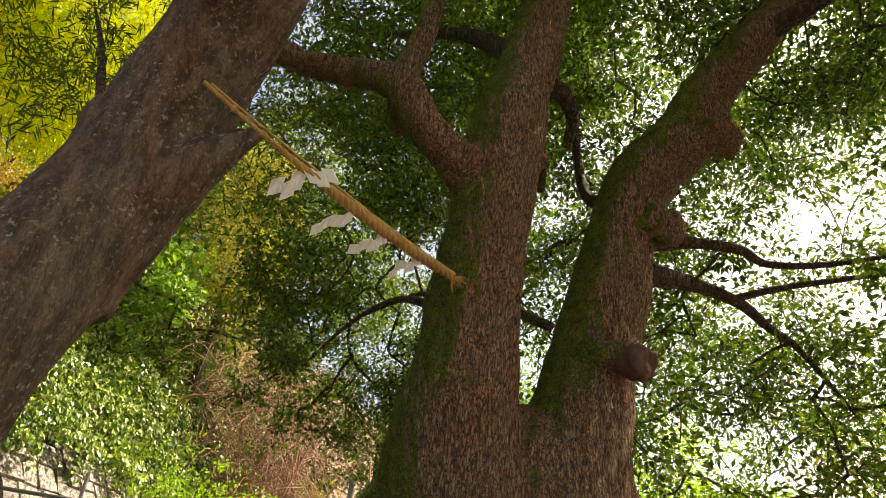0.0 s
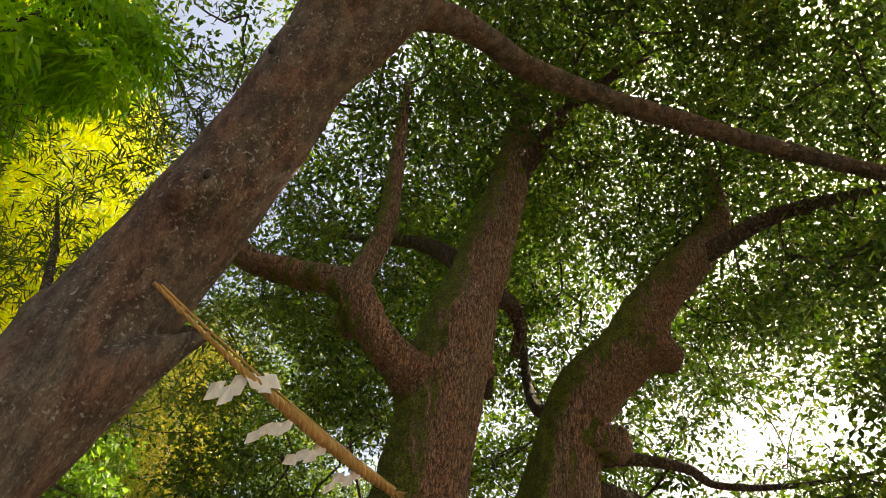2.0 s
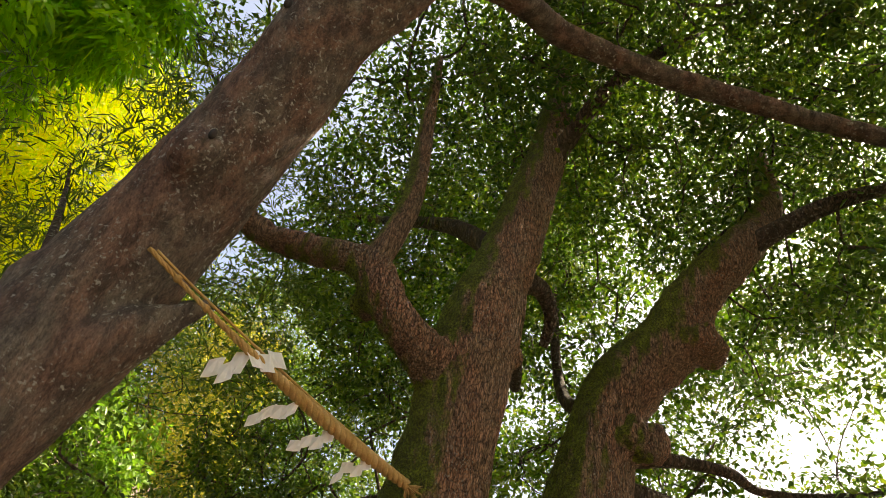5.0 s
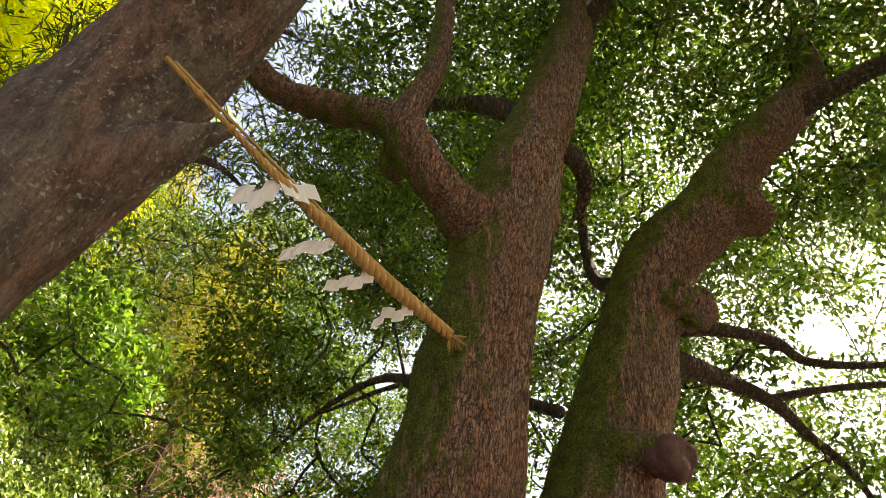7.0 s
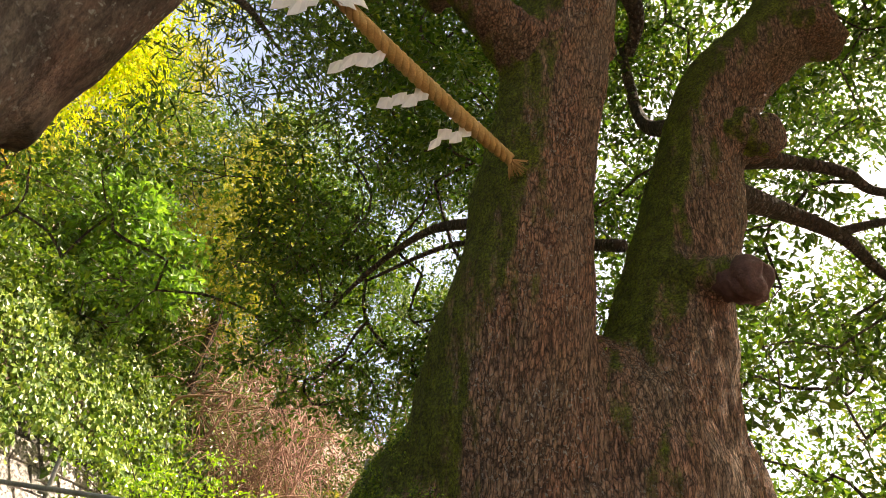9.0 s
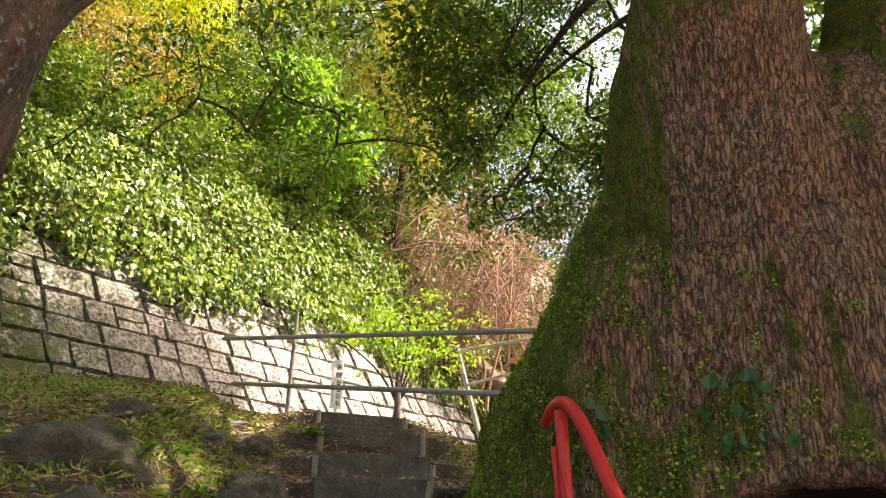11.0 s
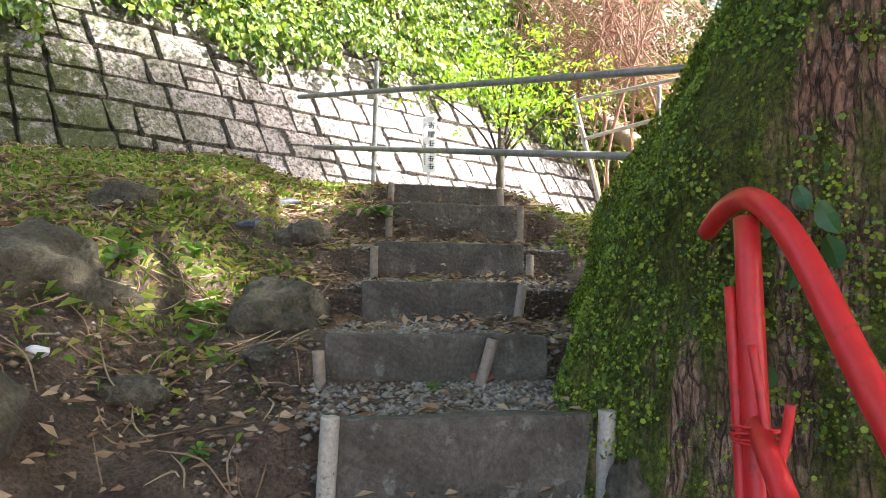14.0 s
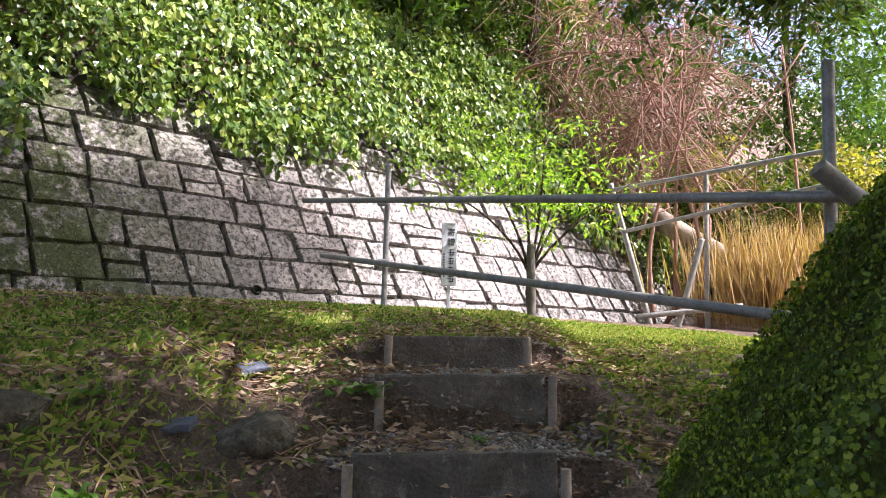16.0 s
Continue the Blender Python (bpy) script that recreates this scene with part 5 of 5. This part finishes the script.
# ---- young shrub by the fence ----
def shrub():
    sh = thing("young_tree", "young tree with fresh light-green leaves tied to a stake", "tree", at=(-4.15, 10.45, 2.5))
    b = Vector((-4.15, 10.42, 2.5))
    keep(tube("stake", [(-4.10, 10.36, 2.4, 0.045), (-4.11, 10.37, 2.9, 0.045), (-4.12, 10.38, 3.28, 0.043)], POSTWOOD, segs=12), sh)
    rng = np.random.default_rng(3)
    tips = []
    for k, (dx, dy, dz) in enumerate(((-0.75, -0.25, 2.1), (-0.35, 0.1, 2.3), (0.15, 0.1, 2.2), (0.55, 0.35, 1.75), (0.95, 0.5, 1.45), (-0.1, -0.3, 1.9), (-1.05, -0.5, 1.6), (0.4, -0.1, 1.4))):
        e = b + Vector((dx, dy, dz))
        mid = b + Vector((dx * 0.35 + 0.05, dy * 0.35, 0.55 + dz * 0.28))
        keep(tube("branch", [(*b, 0.022), (*(b + Vector((0, 0, 0.45))), 0.018), (*mid, 0.013), (*e, 0.004)], BARK_DARK, segs=8), sh)
        for s in np.linspace(0.25, 1, 7):
            tips.append(mid.lerp(e, s))
    T = np.repeat(np.array(tips), 2, 0) + rng.normal(scale=0.22, size=(len(tips) * 2, 3))
    V, F = clump_leaves(rng, T, 0.2, 15, 0.085, 0.032, 0.35, 1.0)
    keep(foliage("leaves", V, F, LEAF_SHRUB), sh)


# ---- woods on the hill ----
def wood_tree(name, label, at, crown_at, size, mat, n, seed, length=0.14, width=0.06, clump=0.6, per=90, trunk_r=0.16, droop=0.15, flat=0.6, bark_mat=None):
    """A tree with a trunk, limbs and an uneven crown of leaf clumps."""
    rng = np.random.default_rng(seed)
    x, y = at
    z = float(ground_z(x, y)) - 0.1
    t = thing(name, label, "tree", at=(x, y, z))
    cx, cy, cz = crown_at
    bm_ = bark_mat or BARK_DARK
    keep(tube("trunk", [(x, y, z, trunk_r), ((x + cx) / 2 + rng.normal(scale=0.2), (y + cy) / 2, (z + cz) / 2, trunk_r * 0.75), (cx, cy, cz, trunk_r * 0.4)], bm_, segs=10, lumps=0.1, seed=seed), t)
    off = unit(rng.normal(size=(n, 3))) * (rng.uniform(0.15, 1, n) ** 0.45)[:, None]
    lum = np.array([noise.noise(Vector(o) * 2.2 + Vector((seed, 0, 0))) for o in off])
    off = off[lum > -0.28] * (1 + 0.3 * lum[lum > -0.28])[:, None]
    C = np.array([cx, cy, cz]) + off * np.array(size)
    gz = ground_z(C[:, 0], C[:, 1])
    C = C[C[:, 2] > gz + 0.15]
    for k in range(3):
        if len(C):
            q = C[int(rng.integers(len(C)))]
            c0 = np.array([cx, cy, cz - size[2] * 0.5])
            keep(tube("limb", [(*c0, trunk_r * 0.35), (*(c0 * 0.5 + q * 0.5 + [0, 0, 0.1]), trunk_r * 0.18), (*q, 0.01)], bm_, segs=6), t)
    V, F = clump_leaves(rng, C, rng.uniform(0.6, 1.2, len(C)) * clump, per, length, width, flat, 0.7, droop)
    keep(foliage("crown", V, F, mat), t)
    return t


def woods():
    W = wood_tree
    W("broadleaf_tree", "bright green broadleaf tree on the hillside", (-8.6, 14.0), (-8.1, 13.9, 10.0), (1.5, 1.5, 2.0), LEAF_BRIGHT, 110, 1, 0.22, 0.10, 0.5, 55)
    W("olive_tree", "tall olive-yellow tree on the hillside", (-7.6, 17.0), (-6.9, 16.2, 12.6), (1.8, 1.8, 3.6), LEAF_OLIVE, 210, 2, 0.11, 0.05, 0.6, 130)
    W("climber_bush", "rusty climbing vine over a dark bush", (-10.4, 9.6), (-9.9, 9.4, 9.3), (1.6, 1.8, 1.1), LEAF_RUST, 60, 4, 0.10, 0.05, 0.5, 70)
    W("yellow_bush", "yellow-green bush at the top of the hillside", (-11.0, 10.8), (-10.3, 10.6, 10.7), (1.7, 2.0, 1.0), LEAF_OLIVE, 60, 24, 0.10, 0.05, 0.5, 80)
    for k, (x, y, z, sx, sy, sz, mat) in enumerate((
            (-10.3, 7.2, 8.4, 1.4, 1.6, 1.3, LEAF_DARK), (-10.0, 9.0, 8.3, 1.3, 1.5, 1.2, LEAF_DARK), (-9.7, 10.9, 8.7, 1.4, 1.6, 1.5, LEAF_DARK), (-9.4, 12.4, 8.8, 1.3, 1.3, 1.6, LEAF_DARK),
            (-8.7, 15.0, 8.8, 1.2, 1.3, 1.5, LEAF_DARK), (-8.2, 16.4, 8.7, 1.1, 1.2, 1.3, LEAF_CAMPHOR), (-9.6, 16.0, 11.0, 1.6, 1.8, 2.2, LEAF_DARK), (-10.6, 13.6, 11.4, 1.8, 2.0, 2.4, LEAF_DARK), (-7.6, 18.2, 9.0, 1.3, 1.3, 1.8, LEAF_DARK))):
        W("hillside_bush", "dense dark green bush on the hillside", (x - 0.5, y), (x, y, z), (sx, sy, sz), mat, 70, 40 + k, 0.13, 0.065, 0.5, 80)
    for k, (x, y, z, s, h, mat) in enumerate((
            (-12.2, 9.5, 13.5, 2.7, 3.6, LEAF_DARK), (-11.6, 14.5, 14.5, 2.6, 4.2, LEAF_DARK), (-9.8, 18.5, 15.0, 2.6, 5.0, LEAF_DARK), (-6.6, 21.0, 14.5, 3.0, 6.0, LEAF_CAMPHOR), (-3.4, 23.5, 12.0, 2.8, 7.0, LEAF_DARK),
            (-13.5, 18.0, 18.0, 3.4, 5.0, LEAF_OLIVE), (-9.0, 23.5, 19.0, 3.4, 6.0, LEAF_DARK), (-0.4, 22.5, 8.5, 2.6, 5.5, LEAF_BRIGHT))):
        W("evergreen_tree", "tall dark evergreen tree on the wooded hill", (x, y + 0.3), (x, y, z), (s, s, h), mat, 230, 60 + k, 0.17, 0.08, 0.75, 90)
    W("yellow_tree", "tall tree with bright yellow-green autumn leaves", (-9.8, 4.6), (-5.8, 6.3, 10.1), (2.0, 1.9, 2.5), LEAF_YELLOW, 330, 7, 0.095, 0.030, 0.62, 150, droop=0.5)
    W("yellow_tree", "tall tree with golden yellow-green leaves", (-10.2, 2.6), (-6.3, 4.3, 11.3), (1.7, 1.9, 2.6), LEAF_YELLOW, 300, 8, 0.095, 0.030, 0.62, 150, droop=0.5)
    W("feathery_tree", "feathery bright-green tree overhanging the bank", (-5.2, 1.5), (-3.95, 2.7, 8.75), (1.2, 1.0, 1.45), LEAF_FERNY, 60, 9, 0.17, 0.016, 0.5, 210, droop=0.9)
    for k, (x, y, z, mat) in enumerate(((-5.6, 19.4, 5.4, LEAF_DARK), (-4.2, 19.2, 4.6, LEAF_OLIVE), (-6.6, 19.2, 7.4, LEAF_DARK), (-3.0, 18.6, 4.3, LEAF_DARK), (-1.6, 18.8, 4.6, LEAF_OLIVE), (-4.8, 20.5, 8.0, LEAF_DARK))):
        W("hillside_bush", "dense bush behind the wall's far end", (x - 0.1, y + 0.2), (x, y, z), (1.2, 1.0, 1.6), mat, 60, 80 + k, 0.13, 0.065, 0.5, 80, trunk_r=0.06)
    W("broadleaf_tree", "yellow-green tree beyond the terrace", (5.0, 16.0), (4.6, 15.5, 5.0), (2.2, 2.0, 2.6), LEAF_SHRUB, 110, 15, 0.12, 0.05, 0.6, 80)
    W("olive_tree", "olive-green tree on the lower slope", (9.0, 15.0), (8.6, 14.5, 4.8), (2.2, 2.2, 3.0), LEAF_OLIVE, 90, 16, 0.12, 0.06, 0.7, 80)
    # undergrowth on the hill above the ivy
    rng = np.random.default_rng(17)
    n = 2400
    y = rng.uniform(1, 26, n)
    x = -7.0 + 0.27 * (y - 8.1) - rng.uniform(2.6, 9, n)
    far = y > 18.5
    x[far] += rng.uniform(0, 5, far.sum())
    C = np.stack([x, y, ground_z(x, y) + rng.uniform(0.0, 0.5, n)], 1)
    V, F = clump_leaves(rng, C, rng.uniform(0.3, 0.6, n), 26, 0.19, 0.095, 0.7, 0.5)
    tagged(foliage("undergrowth", V, F, LEAF_DARK), "dark green undergrowth covering the wooded hill", "undergrowth")


def dead_vines():
    rng = np.random.default_rng(6)
    t = thing("dead_vines", "tangle of dry reddish-brown dead vines and twigs", "vines", at=(-4.9, 16.6, 3.0))
    for c0, spread, n in (((-5.6, 16.5, 7.9), (0.9, 0.6, 0.9), 300), ((-4.7, 16.7, 6.6), (0.9, 0.6, 1.0), 300), ((-5.6, 16.6, 5.9), (0.8, 0.5, 0.7), 220)):
        tubes = []
        for k in range(n):
            c = np.array(c0) + rng.normal(size=3) * spread
            d = unit(rng.normal(size=(1, 3)) * [1, 0.5, 0.55])[0]
            L = rng.uniform(0.6, 2.2)
            q, e = c + d * L * 0.5 + [0, 0, 0.16 * L], c + d * L * 0.95 + [0, 0, -0.30 * L]
            tubes.append(tube_arrays([(*c, 0.012), (*q, 0.009), (*e, 0.004)], 4, 4, cap=False))
        V, F, U = joined(tubes)
        ob = raw("vine_tangle", V, F, TWIG, None, U)
        tagged(ob, kind="stuff")
        keep(ob, t)
    for k in range(14):
        x, y = -5.2 + rng.normal() * 1.1, 16.8 + rng.normal() * 0.6
        z = float(ground_z(x, y))
        keep(tube("vine_stem", [(x, y, z, 0.05), (x + rng.normal() * 0.4, y, z + 1.8, 0.035), (x + rng.normal() * 0.9, y, 7.6, 0.012)], TWIG, segs=7, per=5, lumps=0.2, seed=k), t)


def dry_grass():
    rng = np.random.default_rng(7)
    n = 1500
    x, y = -2.4 + rng.normal(size=n) * 0.75, 16.2 + rng.normal(size=n) * 0.5
    z = ground_z(x, y)
    D = np.array([0, 0, 1.0]) + rng.normal(scale=0.16, size=(n, 3))
    V, F = leaf_arrays(rng, np.stack([x, y, z], 1), D, unit(rng.normal(size=(n, 3))), 1.9, 0.022, 0.1, 0.1)
    tagged(foliage("dry_grass", V, F, DRYGRASS), "tall stand of dry golden reed grass", "grass")
    lg = tube("fallen_log", [(-5.7, 18.0, 5.3, 0.2), (-5.0, 17.4, 4.7, 0.2), (-4.3, 16.9, 4.2, 0.19), (-3.3, 16.3, 3.6, 0.17)], LOGWOOD, segs=16, lumps=0.08, seed=4)
    tagged(lg, "bare pale fallen log propped against the slope", "log")


def weeds():
    """Small leafy weeds on the bank and between the steps."""
    rng = np.random.default_rng(15)
    spots = ((-3.0, 5.06, 0.11), (-2.88, 4.62, 0.12), (-2.66, 4.84, 0.13), (-2.55, 4.74, 0.10), (-3.05, 6.34, 0.12), (-2.93, 6.46, 0.14), (-1.41, 3.53, 0.09), (-1.27, 3.70, 0.10), (-2.05, 3.55, 0.13), (-2.0, 3.8, 0.09), (-1.95, 4.25, 0.07),
             (-1.05, 3.95, 0.09), (-0.8, 4.02, 0.10), (-0.95, 4.0, 0.08), (-0.6, 3.6, 0.13), (-0.75, 3.5, 0.13), (-0.1, 3.9, 0.12), (0.05, 3.6, 0.13), (-0.25, 4.2, 0.11), (-2.2, 5.75, 0.08), (-2.4, 6.55, 0.07), (-1.62, 5.0, 0.05), (-3.4, 5.3, 0.09))
    shapes = [leaf_mesh(0.30 + 0.12 * k, 0.35 + 0.1 * k, LEAF_WEED) for k in range(3)]
    for k, (x, y, s) in enumerate(spots):
        z = float(ground_z(x, y))
        ob = thing("weed", "low green leafy weed growing in the earth", "weed", "weeds on the bank", at=(x, y, z))
        for i in range(17):
            c = new("leaf", shapes[(i + k) % 3])
            c.parent = ob
            a = i * 2.4 + k
            r = s * rng.uniform(0.05, 0.4)
            c.matrix_basis = pose(math.cos(a) * r, math.sin(a) * r, rng.uniform(0.01, 0.5) * s, rng.uniform(-25, 35), rng.uniform(-20, 20), math.degrees(a) - 90) @ Matrix.Diagonal((*(s * rng.uniform(0.3, 0.62),) * 3, 1))


def leaf_mesh(width, arch, mat):
    """One broad leaf, one long, arched and folded along the midrib."""
    V, F = [], []
    for i in range(6):
        f = i / 5
        w = width * math.sin(math.pi * (0.08 + 0.9 * f)) ** 0.8 if i < 5 else 0.01
        z = arch * (f - f * f) * 1.6
        V += [(-w, f, z + 0.25 * w), (0, f, z), (w, f, z + 0.25 * w)]
    for i in range(5):
        F += [(3 * i, 3 * i + 1, 3 * i + 4, 3 * i + 3), (3 * i + 1, 3 * i + 2, 3 * i + 5, 3 * i + 4)]
    me = bpy.data.meshes.new("leaf")
    me.from_pydata(V, [], F)
    me.materials.append(mat)
    return me


def trunk_climber():
    """Larger dark leaves that climb the trunk beside the handrail, and a thin hanging root."""
    shapes = [leaf_mesh(0.33, 0.2, LEAF_CLIMB), leaf_mesh(0.40, 0.12, LEAF_CLIMB)]
    rng = random.Random(9)
    for name, pts in (("climbing_vine", ((-0.42, 1.82), (-0.36, 1.88), (-0.32, 1.76), (-0.38, 1.71), (-0.46, 1.64), (-0.50, 1.52), (-0.46, 1.45), (-0.32, 1.84), (-0.50, 1.58))),
                      ("climbing_vine", tuple((0.20 + rng.uniform(-0.16, 0.22), 1.80 + rng.uniform(-0.14, 0.18)) for _ in range(26)))):
        ob = thing(name, "dark green heart-leaved vine climbing the trunk", "vine", "vines on the trunk", at=(pts[0][0], 4.7, pts[0][1]))
        for x, z in pts:
            cx, cy, rx, ry = smooth_rows(z)
            a = math.atan2(-math.sqrt(max(0.05, 1 - ((x - cx) / rx) ** 2)), (x - cx) / rx)
            p = trunk_surface(z, a)
            c = new("leaf", shapes[rng.randrange(2)])
            c.parent = ob
            s = rng.uniform(0.05, 0.085) if len(pts) < 12 else rng.uniform(0.045, 0.07)
            c.matrix_basis = Matrix.Translation(Vector(p) - Vector(ob.location) + Vector((0, -0.045, 0))) @ pose(0, 0, 0, -105 + rng.uniform(-20, 20), rng.uniform(-25, 25), rng.uniform(-50, 50)) @ Matrix.Diagonal((s, s, s, 1))
    t = tube("hanging_root", [(-0.04, 4.62, 1.55, 0.0022), (0.03, 4.56, 1.42, 0.0022), (0.06, 4.52, 1.22, 0.0025), (0.05, 4.5, 1.14, 0.008), (0.04, 4.49, 1.08, 0.0025), (0.10, 4.48, 0.95, 0.0022), (0.12, 4.47, 0.78, 0.0018)], TWIG, segs=6)
    tagged(t, "thin pale root hanging in front of the hollow", "root")


stone_wall()
ivy()
great_tree()
creeping_fern()
leaning_tree()
straw_rope()
for i in range(7):
    step(i)
gravel_and_litter()
for r in ((-2.98, 4.25, 0.42, 0.32, 0.26, 1, 0.72), (-2.5, 5.12, 0.29, 0.22, 0.20, 2, 0.6), (-2.30, 3.66, 0.32, 0.25, 0.20, 3, 0.68), (-3.08, 5.9, 0.20, 0.17, 0.13, 5, 0.5), (-2.35, 4.3, 0.12, 0.1, 0.07, 7, 0.5), (-3.4, 5.0, 0.2, 0.15, 0.12, 8, 0.6), (-2.2, 4.75, 0.1, 0.08, 0.05, 9, 0.4), (-0.86, 4.86, 0.08, 0.07, 0.13, 6, 0.4)):
    bank_rock(*r)
twigs_and_slates()
red_stair()
fence()
far_frame()
sign()
shrub()
woods()
dead_vines()
dry_grass()
weeds()
trunk_climber()
